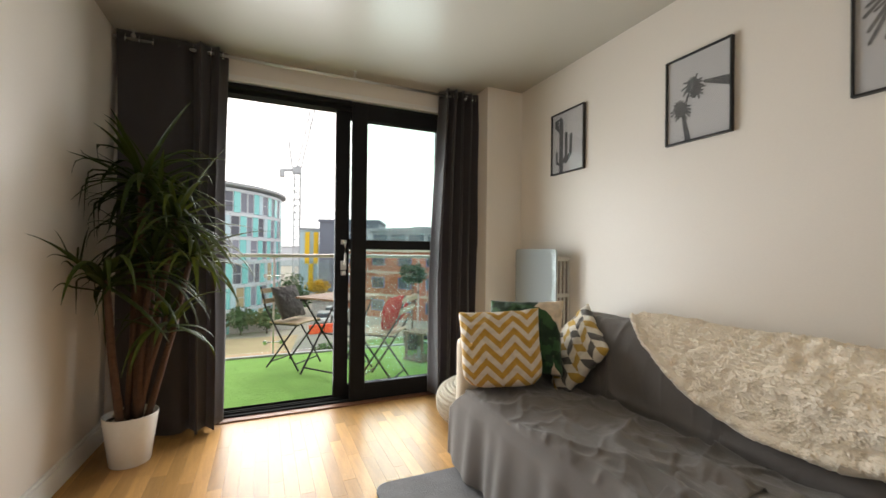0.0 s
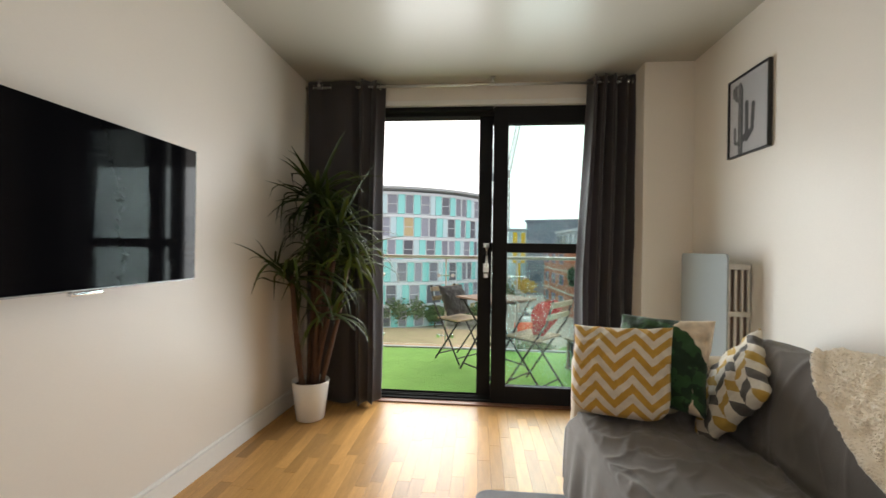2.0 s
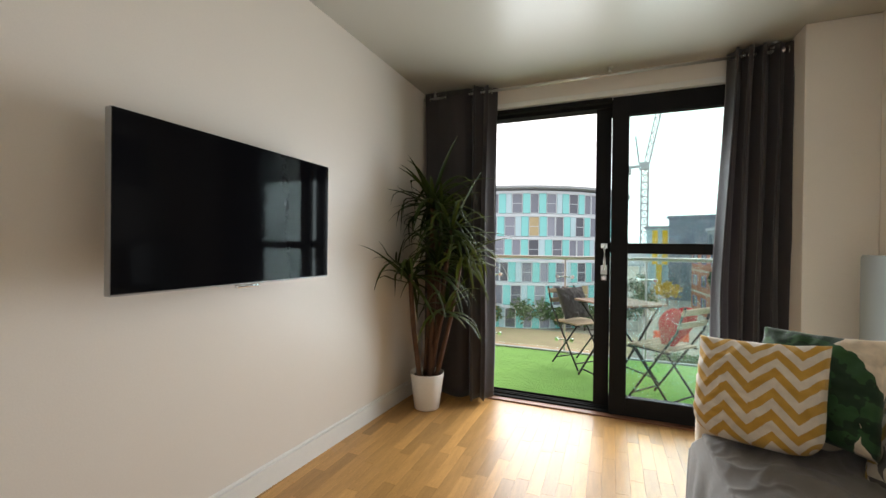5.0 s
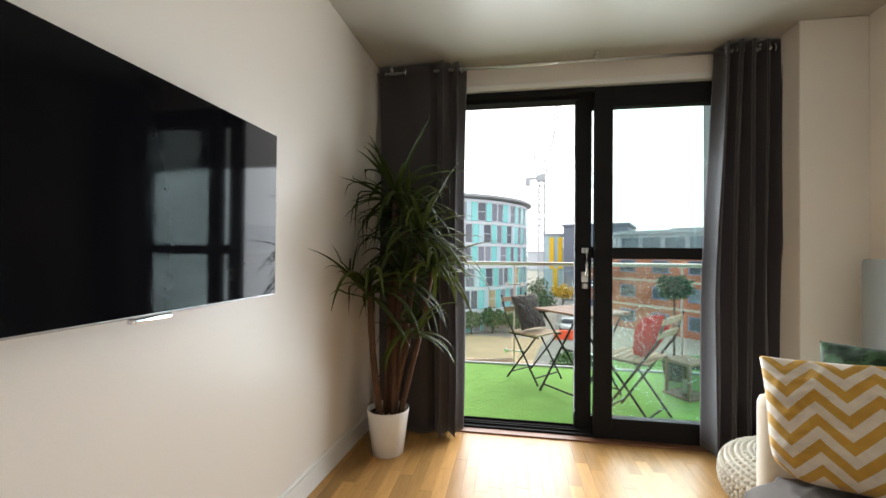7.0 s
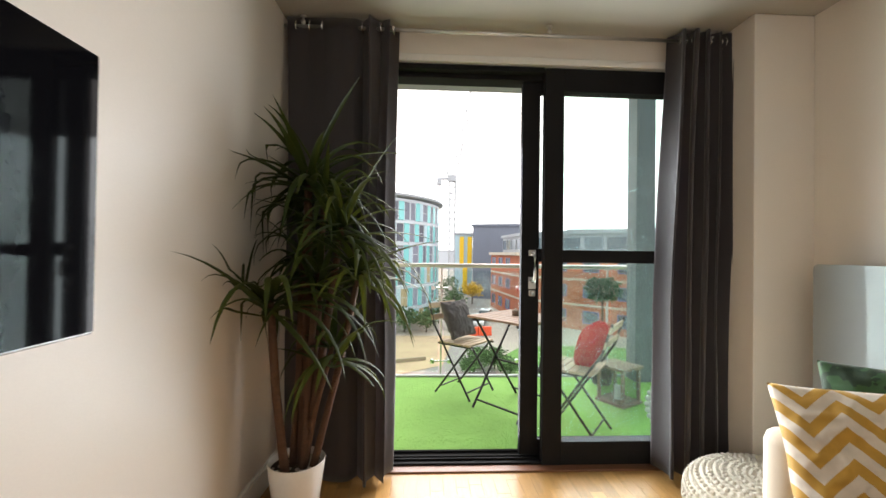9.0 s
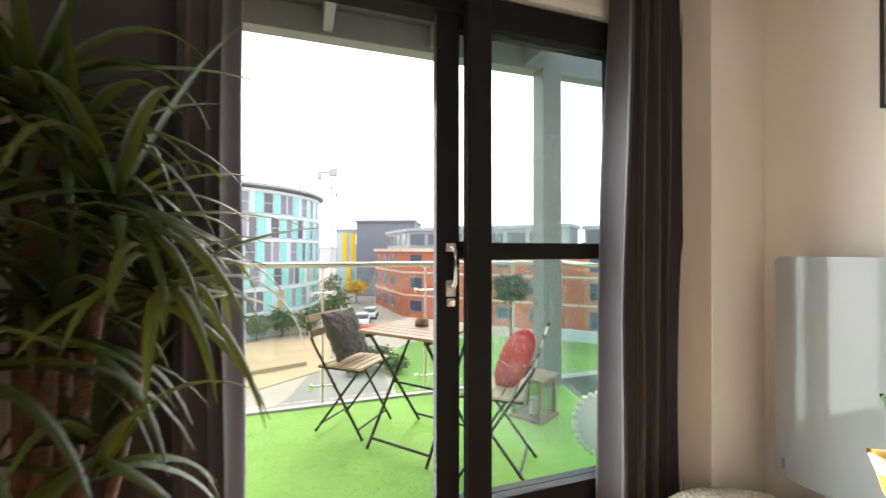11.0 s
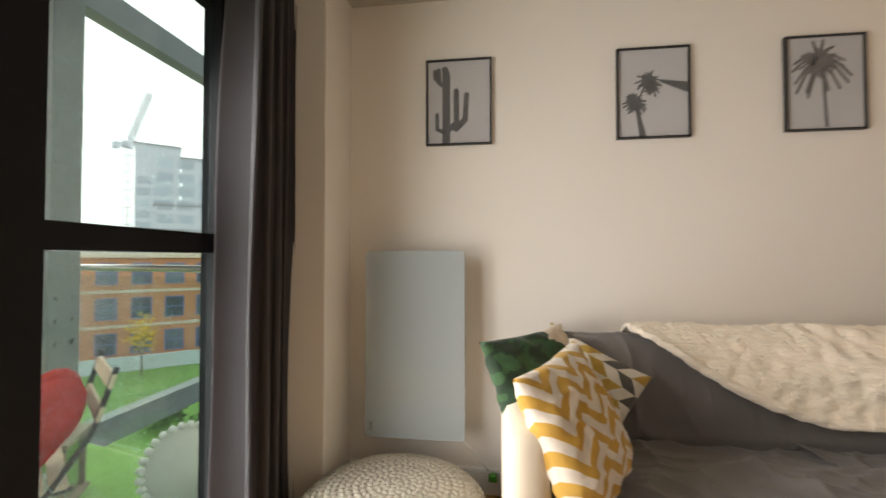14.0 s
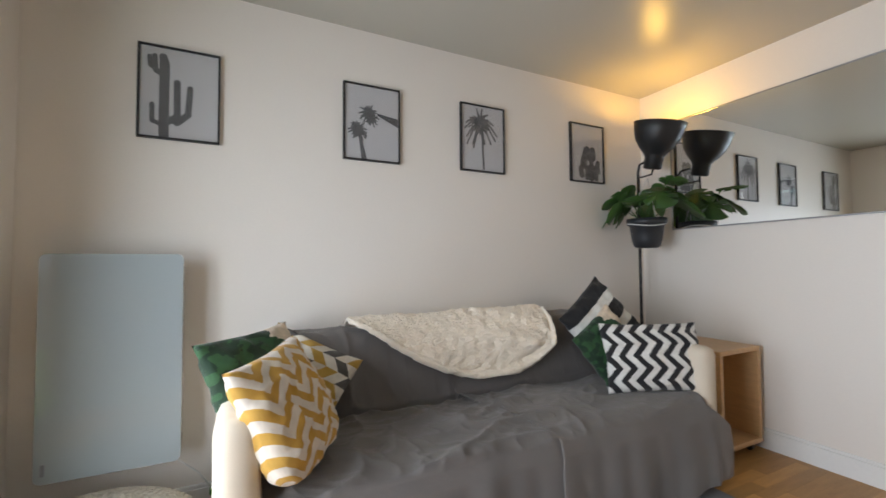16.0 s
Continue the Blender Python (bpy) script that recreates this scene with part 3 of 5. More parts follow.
def left_depth(u):
    return 0.016 if u < 0.6 else 0.016 + 0.040 * min(1, (u - 0.6) / 0.1)


curtain("charcoal grey eyelet curtain drawn back beside the plant", (0.340, 0.925), left_fold, left_depth, 0.022, 1.0, 0.02, 0.15)
curtain("charcoal grey eyelet curtain gathered beside the column", (2.438, 2.742), lambda u: u * 27 + 2.84, lambda u: 0.048 + 0.012 * math.sin(u * 5), 0.03, 5.0, -0.065, 0.15, -1, 0.05)

# ---- television ----
tv = thing("television", (0.268, 2.355, 1.33), "wall-mounted flat television switched off, black with silver edge", "television")
bm = new_box(0.10, -0.502, -0.294, 0.131, 0.495, 0.274, 0.004)
part("casing", bm, M_TVEDGE, tv, "thin silver bezel and casing")
part("screen", new_box(0.128, -0.500, -0.288, 0.1335, 0.493, 0.272, 0.001), M_TVBLACK, tv, "glossy black screen")
part("rear_housing", new_box(0.06, -0.32, -0.22, 0.10, 0.32, 0.16, 0.012), M_BLACK, tv)
bm = new_box(-0.06, -0.10, -0.12, 0.02, 0.10, 0.12, 0.002)
box(bm, 0.02, -0.06, -0.05, 0.06, 0.06, 0.05)
part("wall_bracket", bm, M_BLACK, tv)
bm = new_box(0.112, -0.055, -0.308, 0.130, 0.055, -0.2935, 0.004)
part("logo_bar", bm, M_CHROME, tv, "small chrome badge below the screen")


# ---- framed prints ----
def framed_print(y_mid, z_mid, motif, label, ink=None):
    w, h = 0.328, 0.432
    p = thing("framed_print", (X1, y_mid, z_mid), label, "framed print", "framed prints above the sofa", "", -90)
    bm = bmesh.new()
    for a in ((-w / 2, -h / 2, -w / 2 + 0.009, h / 2), (w / 2 - 0.009, -h / 2, w / 2, h / 2), (-w / 2 + 0.009, h / 2 - 0.009, w / 2 - 0.009, h / 2), (-w / 2 + 0.009, -h / 2, w / 2 - 0.009, -h / 2 + 0.009)):
        box(bm, a[0], -0.022, a[1], a[2], 0.0, a[3], 0.0015)
    part("frame", bm, M_BLACK, p, "thin black frame")
    sheet = part("print", new_box(-w / 2 + 0.008, -0.012, -h / 2 + 0.008, w / 2 - 0.008, -0.002, h / 2 - 0.008), M_PAPER, p, "pale grey photographic print")
    bm = bmesh.new()
    motif(bm)
    part("motif", bm, ink or M_INK, sheet, "dark grey plant photograph")
    g = part("glazing", new_box(-w / 2 + 0.008, -0.017, -h / 2 + 0.008, w / 2 - 0.008, -0.0155, h / 2 - 0.008), M_PICGLASS, p)
    g.visible_shadow = False
    return p


def saguaro(bm):
    y = -0.0124
    arms = ((-0.05, -0.195, -0.05, 0.14, 0.020), (-0.05, 0.14, -0.056, 0.165, 0.017), (-0.06, 0.085, -0.085, 0.10, 0.012), (-0.085, 0.10, -0.088, 0.165, 0.011),
            (-0.085, 0.105, -0.106, 0.12, 0.009), (-0.106, 0.12, -0.108, 0.16, 0.009), (-0.04, -0.14, 0.002, -0.105, 0.015), (0.002, -0.105, 0.0, 0.055, 0.014),
            (0.0, -0.135, 0.045, -0.09, 0.015), (0.045, -0.09, 0.052, 0.035, 0.013), (-0.06, -0.15, -0.095, -0.135, 0.010), (-0.095, -0.135, -0.096, -0.06, 0.010))
    for k, (ax, az, bx, bz, r) in enumerate(arms):
        capsule2d(bm, (ax - 0.012, az), (bx - 0.012, bz), r, y - 0.00004 * k)


def fronds(bm, cx, cz, r, n, seed, droop=0.3, wide=1.0, heart=0.0):
    rnd = random.Random(seed)
    if heart:
        capsule2d(bm, (cx, cz - 0.002), (cx + 0.001, cz + 0.003), heart * r, -0.0123)
    for k in range(n):
        a = 2 * math.pi * k / n + rnd.uniform(-0.15, 0.15)
        l = r * rnd.uniform(0.75, 1.1)
        m = (cx + 0.55 * l * math.cos(a), cz + 0.55 * l * math.sin(a) + 0.1 * l)
        e = (cx + l * math.cos(a), cz + l * math.sin(a) - droop * l * abs(math.cos(a)))
        capsule2d(bm, (cx, cz), m, wide * (0.05 * r + 0.003), -0.0124 - 0.00004 * k)
        capsule2d(bm, m, e, wide * (0.035 * r + 0.002), -0.0126 - 0.00004 * k)


def two_palms(bm):
    flat_poly(bm, [(-0.062, -0.205), (-0.03, -0.205), (-0.066, -0.07), (-0.08, -0.07)], -0.0124)
    fronds(bm, -0.082, -0.05, 0.052, 17, 3, 0.1, 1.1, 0.6)
    fronds(bm, -0.095, -0.02, 0.03, 9, 8, 0.1)
    flat_poly(bm, [(0.153, -0.005), (0.153, 0.045), (0.03, 0.062), (0.03, 0.05)], -0.0124)
    fronds(bm, -0.02, 0.05, 0.056, 17, 4, 0.1, 1.1, 0.6)
    fronds(bm, -0.005, 0.02, 0.036, 11, 9, 0.1, 1.2, 0.5)


def coconut_palm(bm):
    flat_poly(bm, [(-0.002, -0.20), (0.014, -0.20), (-0.005, 0.06), (-0.013, 0.06)], -0.0124)
    fronds(bm, -0.02, 0.075, 0.122, 17, 6, 0.45, 0.95, 0.2)
    fronds(bm, -0.022, 0.10, 0.08, 13, 16, 0.1, 0.9, 0.3)


def prickly_pear(bm):
    rnd = random.Random(5)
    for k in range(30):
        a, r = rnd.uniform(0, 6.28), rnd.uniform(0.0, 0.10)
        x, z = 0.02 + r * math.cos(a), -0.155 + abs(r * math.sin(a)) * 1.8
        capsule2d(bm, (x, z - 0.03), (x + rnd.uniform(-0.01, 0.01), z + 0.02), rnd.uniform(0.016, 0.026), -0.0124 - 0.00005 * k)


framed_print(3.415, 1.926, saguaro, "black framed grey print of a tall branching cactus")
framed_print(2.496, 1.925, two_palms, "black framed grey print of two palms seen from below")
framed_print(1.767, 1.932, coconut_palm, "black framed grey print of a single coconut palm", M_INK2)
framed_print(0.866, 1.940, prickly_pear, "black framed grey print of a clump of prickly pear", M_INK2)

# ---- panel heater ----
heater = thing("panel_heater", (X1, 3.615, 0.295), "pale blue-white glass panel heater mounted on the wall", "heater")
ring = []
for cy_, cz_, a0 in ((0.213, 0.860, 0), (-0.213, 0.860, 90), (-0.213, 0.025, 180), (0.213, 0.025, 270)):
    ring += [(cy_ + 0.025 * math.cos(radians(a0 + 15 * k)), cz_ + 0.025 * math.sin(radians(a0 + 15 * k))) for k in range(7)]
bm = bmesh.new()
near, far = [bm.verts.new((-0.128, y, z)) for y, z in ring], [bm.verts.new((-0.118, y, z)) for y, z in ring]
bm.faces.new(near)
bm.faces.new(far[::-1])
for i in range(len(ring)):
    j = (i + 1) % len(ring)
    bm.faces.new((near[i], near[j], far[j], far[i]))
part("glass_panel", bm, M_HEATGLASS, heater, "glossy pale glass front")
part("body", new_box(-0.117, -0.185, 0.05, -0.012, 0.20, 0.835, 0.006), M_HEATBODY, heater)
for y in (-0.225, 0.218):
    bm = bmesh.new()
    for x in (-0.116, -0.084, -0.052, -0.020):
        box(bm, x, y - 0.006, 0.06, x + 0.012, y + 0.006, 0.825, 0.002)
    for z in (0.05, 0.30, 0.56, 0.805):
        box(bm, -0.117, y - 0.008, z, -0.006, y + 0.008, z + 0.026, 0.002)
    part("side_grille", bm, M_HEATBODY, heater, "cream slotted side grille")
    part("side_lining", new_box(-0.112, min(y * 0.86, y * 0.93), 0.07, -0.012, max(y * 0.86, y * 0.93), 0.815), M_HEATIN, heater)
part("switch", new_box(-0.131, 0.205, 0.03, -0.127, 0.217, 0.075, 0.002), M_GREYSTEEL, heater, "small grey control strip")
bm = path_tube(bmesh.new(), [(-0.09, -0.19, 0.05), (-0.08, -0.23, -0.02), (-0.05, -0.30, -0.10), (-0.03, -0.36, -0.2)], 0.004, 6)
part("cable", bm, M_CORD, heater, "white power cable", True)
part("plug", new_box(-0.06, -0.385, -0.215, -0.02, -0.345, -0.185, 0.006), M_GREENPLUG, heater, "small green plug")

# ---- pouffe ----
pouffe = thing("pouffe", (2.60, 3.632, 0.0), "round knitted cream cotton pouffe on the floor", "pouffe")
prof = []
for i in range(41):
    a = -math.pi / 2 + math.pi * i / 40
    prof.append((max(0.004, 0.382 * abs(math.cos(a)) ** 0.55), 0.138 + 0.138 * math.copysign(abs(math.sin(a)) ** 0.85, math.sin(a))))
part("inner_bag", lathe(bmesh.new(), [(max(0.004, r - 0.012), 0.006 + z * 0.955) for r, z in prof], 48), M_KNIT, pouffe, "", True)
arc = [0.0]
for (ra, za), (rb, zb) in zip(prof, prof[1:]):
    arc.append(arc[-1] + math.hypot(rb - ra, zb - za))
stitches = []
ROWS = 34
for row in range(ROWS):
    s = arc[-1] * (row + 0.5) / ROWS
    k = max(i for i in range(len(arc) - 1) if arc[i] <= s)
    t = (s - arc[k]) / (arc[k + 1] - arc[k])
    r, z = prof[k][0] + (prof[k + 1][0] - prof[k][0]) * t, prof[k][1] + (prof[k + 1][1] - prof[k][1]) * t
    dr, dz = prof[k + 1][0] - prof[k][0], prof[k + 1][1] - prof[k][1]
    steep = math.atan2(dz, -dr)
    count = max(5, int(2 * math.pi * r / 0.030))
    for c in range(count):
        a = 2 * math.pi * (c + 0.5 * (row // 2 % 2)) / count
        m = Matrix.Rotation(a, 4, "Z") @ Matrix.Translation((max(0.02, r - 0.010), 0, max(0.012, z * 0.965))) @ Matrix.Rotation(steep - math.pi / 2, 4, "Y").inverted() @ Matrix.Rotation(radians(38 if row % 2 else -38), 4, "X") @ Matrix.Diagonal((0.0105, 0.0195, 0.0125, 1))
        stitches.append(m)
nubs("knitted_cover", stitches, M_KNIT, pouffe, "chunky knitted cord stitches")

# ---- rug ----
bm = bmesh.new()
cx, cy, hw, hl, rr = 1.98, 2.09, 0.325, 1.055, 0.07
pts = []
for sx, sy, a0 in ((1, 1, 0), (-1, 1, 90), (-1, -1, 180), (1, -1, 270)):
    for k in range(7):
        a = radians(a0 + 15 * k)
        pts.append((cx + sx * (hw - rr) + rr * math.cos(a), cy + sy * (hl - rr) + rr * math.sin(a)))
lo, hi = [bm.verts.new((x, y, 0.0)) for x, y in pts], [bm.verts.new((x, y, 0.014)) for x, y in pts]
bm.faces.new(hi)
bm.faces.new(lo[::-1])
for i in range(len(pts)):
    j = (i + 1) % len(pts)
    bm.faces.new((lo[i], lo[j], hi[j], hi[i]))
tagged(part("rug", bm, M_RUG, None), "flat grey short-pile rug in front of the sofa", "rug")

# ---- sofa ----
SY0, SY1 = 0.95, 3.212
sofa = thing("sofa", (0, 0, 0), "two-seat cream sofa draped with grey cotton covers", "sofa")
part("base", new_box(2.20, SY0 + 0.13, 0.10, 2.98, SY1 - 0.13, 0.40, 0.03), M_CREAM, sofa)
part("back_frame", new_box(2.84, SY0 + 0.13, 0.40, 3.04, SY1 - 0.13, 0.74, 0.05), M_CREAM, sofa)


def sofa_arm(y0, y1):
    bm = new_box(2.11, y0, 0.09, 3.02, y1, 0.70, 0.045)
    return part("arm", bm, M_CREAM, sofa, "rounded cream upholstered arm", True)


sofa_arm(SY1 - 0.125, SY1)
sofa_arm(SY0, SY0 + 0.125)
for x in (2.18, 2.95):
    for y in (SY0 + 0.06, SY1 - 0.06):
        part("leg", rod(bmesh.new(), (x, y, 0.0), (x, y, 0.10), 0.02, 0.026), M_BLACK, sofa)

PROFILE = [(2.085, 0.055), (2.09, 0.20), (2.10, 0.36), (2.125, 0.425), (2.17, 0.445), (2.40, 0.455), (2.60, 0.445), (2.69, 0.425), (2.735, 0.47), (2.765, 0.62), (2.80, 0.755), (2.86, 0.82), (2.93, 0.825), (3.0, 0.76), (3.03, 0.62)]
LENS = [0.0]
for (ax, az), (bx, bz) in zip(PROFILE, PROFILE[1:]):
    LENS.append(LENS[-1] + math.hypot(bx - ax, bz - az))


def on_profile(s):
    """The place and outward normal at s (0..1) along the sofa's cross-section."""
    d = s * LENS[-1]
    k = max(i for i in range(len(LENS) - 1) if LENS[i] <= d + 1e-9)
    t = (d - LENS[k]) / (LENS[k + 1] - LENS[k])
    (ax, az), (bx, bz) = PROFILE[k], PROFILE[k + 1]
    n = Vector((-(bz - az), 0, bx - ax)).normalized()
    return Vector((ax + (bx - ax) * t, 0, az + (bz - az) * t)), n


def soft_profile(s, spread=0.035):
    """The cross-section with its corners rounded off."""
    ps = [on_profile(max(0.0, min(1.0, s + spread * k / 3))) for k in range(-3, 4)]
    p = sum((q for q, _ in ps), Vector()) / 7
    return p, sum((n for _, n in ps), Vector()).normalized()


S_EDGE, S_CREASE, S_TOP = LENS[3] / LENS[-1], LENS[7] / LENS[-1], LENS[11] / LENS[-1]


def cover(y_in, y_out, seed, over, label, rumple=1.0, skew=0.0):
    def f(u, v):
        s = v
        p, n = on_profile(s) if s < S_EDGE else soft_profile(s, min(0.03, s - S_EDGE))
        p2, _ = on_profile(min(1, s + 0.02))
        hang = max(0.0, 1 - s / S_EDGE)
        ya = y_in[0] + (y_out[0] - y_in[0]) * min(1, hang * 3)
        yb = y_in[1] + (y_out[1] - y_in[1]) * min(1, hang * 3)
        yb += skew * max(0.0, min(1.0, (s - S_EDGE) / (S_CREASE - S_EDGE)))
        y = ya + (yb - ya) * u
        w = Vector((p.x * 3.0, y * 3.0, seed))
        if hang > 0:
            fold = math.sin(y * 17 + 4.5 * noise.noise(Vector((y * 2.5, seed, 0)))) * (0.7 + 0.6 * noise.noise(Vector((y * 3.1, seed, 3)))) + 0.35 * math.sin(y * 41 + 3 * noise.noise(Vector((y * 4, seed, 9))))
            d = 0.020 * hang * fold + 0.012 * hang
            p.z += 0.035 * hang * noise.noise(Vector((y * 2.2, seed, 7)))
        else:
            r = noise.noise(Vector((p.x * 3.4 + y * 2.2, y * 2.0 - p.x * 2.4, seed)))
            ridge = (1 - abs(r)) ** 9
            r2 = noise.noise(Vector((p.x * 11 - y * 6, y * 7, seed + 3)))
            k = rumple * (1.0 if s < S_CREASE else 0.55)
            r3 = noise.noise(Vector((p.x * 2.2 + y * 1.7, y * 1.2 - p.x * 1.9, seed + 11)))
            r4 = noise.noise(Vector((p.x * 6.5 + y * 1.6, y * 3.8 - p.x * 2.0, seed + 21)))
            pull = 0.016 * math.exp(-((s - S_CREASE) / 0.035) ** 2) * (0.6 + noise.noise(Vector((y * 6.0, seed, 5))))
            d = k * (0.015 * ridge + 0.006 * (1 - abs(r2)) ** 8 + 0.024 * (1 - abs(r3)) ** 13 + 0.009 * (1 - abs(r4)) ** 9) + 0.010 * noise.noise(w) - 0.007 + pull - 0.030 * math.exp(-((s - S_CREASE - 0.008) / 0.010) ** 2)
            if s > S_CREASE:
                mid = abs(u - 0.5) * 2
                d += 0.035 * (1 - mid ** 4) * math.sin(min(1, (s - S_CREASE) / (S_TOP - S_CREASE)) * math.pi)
                p.z -= 0.03 * mid ** 6 if s > S_TOP * 0.9 else 0
        d += over * (1 + 0.4 * math.exp(-(min(u, 1 - u) / 0.03) ** 2))
        q = p + n * d
        q.y = y + 0.03 * (1 - u) * noise.noise(Vector((s * 7, seed, 2)))
        return q
    ob = part("cover", grid(bmesh.new(), 210, 190, f), M_COVER, sofa, label, True)
    return thicken(ob, 0.004)


cover((1.90, SY1 - 0.13), (1.90, SY1 + 0.012), 2.0, 0.0, "creased dark grey cotton cover over seat and back", 1.15)
cover((SY0 + 0.13, 2.00), (SY0 - 0.03, 2.02), 9.0, 0.009, "creased dark grey cotton cover over seat and back", 0.65, 0.16)

# ---- fleece throw over the back ----
throw = thing("throw_blanket", (0, 0, 0), "fluffy cream fleece throw draped over the sofa back", "blanket")
TY0, TY1 = 1.49, 2.67


def throw_point(u, v):
    """u runs along the back, v from behind the top (0) down to the curved hem (1)."""
    y = TY0 + (TY1 - TY0) * u
    drop = math.sqrt(max(0.0, 1 - ((0.38 - u) / 0.38) ** 2)) if u < 0.38 else 1 - ((u - 0.38) / 0.62) ** 1.55
    s_low = S_TOP - 0.01 - (S_TOP - S_CREASE) * 0.77 * drop
    s = 0.955 - v * (0.955 - s_low)
    p, n = soft_profile(s, 0.06)
    mid = 1 - abs(((y - 2.0) / 1.1)) ** 4
    lift = 0.046 + 0.030 * mid * math.sin(max(0, min(1, (s - S_CREASE) / (S_TOP - S_CREASE))) * math.pi) * 0.9
    fold = 0.028 * max(0, noise.noise(Vector((y * 2.1 + s * 4, s * 9, 4.0)))) + 0.016 * math.exp(-((y - 1.85 - (s - S_TOP) * 4.0) / 0.10) ** 2)
    fold += 0.020 * math.exp(-((v - 0.965) / 0.03) ** 2)
    fold -= 0.014 * math.exp(-((v - 0.87) / 0.022) ** 2) * max(0.0, min(1.0, (0.42 - u) / 0.2))
    fold += 0.050 * math.exp(-((s - S_TOP + 0.10 - 0.10 * (y - 1.75)) / 0.028) ** 2) * max(0.0, min(1.0, (2.15 - y) / 0.3))
    q = p + n * (lift + fold + 0.012 * noise.noise(Vector((y * 22, s * 50, 1))))
    q.y = y
    return q, n


blanket = part("fleece", grid(bmesh.new(), 150, 90, lambda u, v: throw_point(u, v)[0]), M_FLUFF, throw, "", True)
thicken(blanket, 0.014)
rnd = random.Random(11)
curls = []
for _ in range(46000):
    p, n = throw_point(rnd.uniform(0.004, 0.996), rnd.uniform(0.02, 1.0))
    r = rnd.uniform(0.0019, 0.0042)
    q = Euler((rnd.uniform(0, 6.3), rnd.uniform(0, 6.3), rnd.uniform(0, 6.3))).to_matrix().to_4x4()
    curls.append(Matrix.Translation(p + n * (rnd.uniform(0.001, 0.008) + 0.005 * max(0.0, noise.noise(p * 60)))) @ q @ Matrix.Diagonal((1.9 * r, r, r, 1)))
nubs("fleece_pile", curls, M_FLUFF, throw, "nubbly curled fleece pile")


# ---- cushions ----
def cushion(name, centre, right, up, w, h, depth, material, label, seed, group="scatter cushions on the sofa", cat="cushion", slump=0.0):
    r = Vector(right).normalized()
    n = r.cross(Vector(up)).normalized()
    u = n.cross(r).normalized()
    me_m = Matrix((r, u, n)).transposed().to_4x4()
    bm = bmesh.new()
    lay = bm.loops.layers.uv.new("UVMap")
    N = 44
    sheets = []
    for side in (1, -1):
        vs = []
        for i in range(N + 1):
            row = []
            for j in range(N + 1):
                a, b = 2 * i / N - 1, 2 * j / N - 1
                pinch = 1 - 0.09 * (1 - abs(a) ** 2) * abs(b) ** 3
                pinch2 = 1 - 0.09 * (1 - abs(b) ** 2) * abs(a) ** 3
                t = max(0.0, (1 - a ** 2) * (1 - b ** 2)) ** 0.42
                x, y = a * w / 2 * pinch2, b * h / 2 * pinch
                z = side * depth / 2 * t
                round_off = 1 - (0.03 + (slump if b < 0 else 0.0)) * (abs(a) * abs(b)) ** 3
                x, y = x * round_off, y * round_off
                rim = max(abs(a), abs(b)) ** 3
                sag = slump * (1 - b) * 0.5
                z *= 1 + 0.9 * sag
                y += 0.25 * sag * h * (0.5 - b * 0.5) * 0.5
                crease = noise.noise(Vector((a * 2.2 + b * 3.1 + seed, b * 2.0 - a * 2.6, side + seed)))
                z += side * (0.010 + 0.02 * slump) * ((1 - abs(crease)) ** 8 - 0.3) * (1 - rim)
                edge = abs(abs(a) - abs(b))
                z += side * 0.005 * min(1, edge * 3) * rim * (1 - max(abs(a), abs(b)) ** 12) * math.sin((a if abs(b) > abs(a) else b) * 24 + 3 * noise.noise(Vector((a * 4, b * 4, seed))))
                z += (0.006 + 0.012 * rim) * noise.noise(Vector((a * 3.2 + seed, b * 3.2, side * 2.0)))
                z += 0.006 * rim * math.sin(11 * (a + b) + seed)
                if max(abs(a), abs(b)) > 0.999:
                    z = 0.006 * math.sin(5 * (a - b) + seed)
                row.append((bm.verts.new((x, y, z)), i / N, j / N))
            vs.append(row)
        sheets.append(vs)
        for i in range(N):
            for j in range(N):
                q = [vs[i][j], vs[i + 1][j], vs[i + 1][j + 1], vs[i][j + 1]]
                f = bm.faces.new([k[0] for k in q])
                for lp, k in zip(f.loops, q):
                    lp[lay].uv = (k[1], k[2])
    bmesh.ops.remove_doubles(bm, verts=bm.verts[:], dist=0.0006)
    ob = part(name, bm, material, None, "", True)
    ob.matrix_basis = Matrix.Translation(centre) @ me_m
    return tagged(ob, label, cat, group)


LEAN = (0.06, 0.46, 0.88)
cushion("cushion", (2.275, 2.995, 0.655), (0.32, -0.19, 0.03), LEAN, 0.44, 0.435, 0.15, M_CHEVRON, "plump mustard and white chevron cushion against the sofa arm", 1.0, slump=0.22)
cushion("cushion", (2.475, 3.072, 0.695), (0.29, -0.30, 0.02), (0.15, 0.40, 0.88), 0.43, 0.42, 0.13, M_LEAFPRINT, "cream cushion with large dark green leaf print", 2.0)
cushion("cushion", (2.700, 2.935, 0.625), (0.305, -0.554, 0.773), (0.44, 0.80, 0.40), 0.42, 0.44, 0.11, M_GEO, "mustard and grey herringbone cushion leaning on the sofa back", 3.0)
cushion("cushion", (2.635, 1.215, 0.775), (0.05, -0.80, 0.62), (0.30, 0.60, 0.76), 0.42, 0.42, 0.13, M_STRIPE, "black and white broad striped cushion standing on a corner", 4.0)
cushion("cushion", (2.50, 1.29, 0.655), (0.10, -0.85, 0.50), (0.30, 0.45, 0.80), 0.36, 0.38, 0.12, M_LEAFPRINT, "green leaf print cushion tucked behind the zigzag one", 5.0)
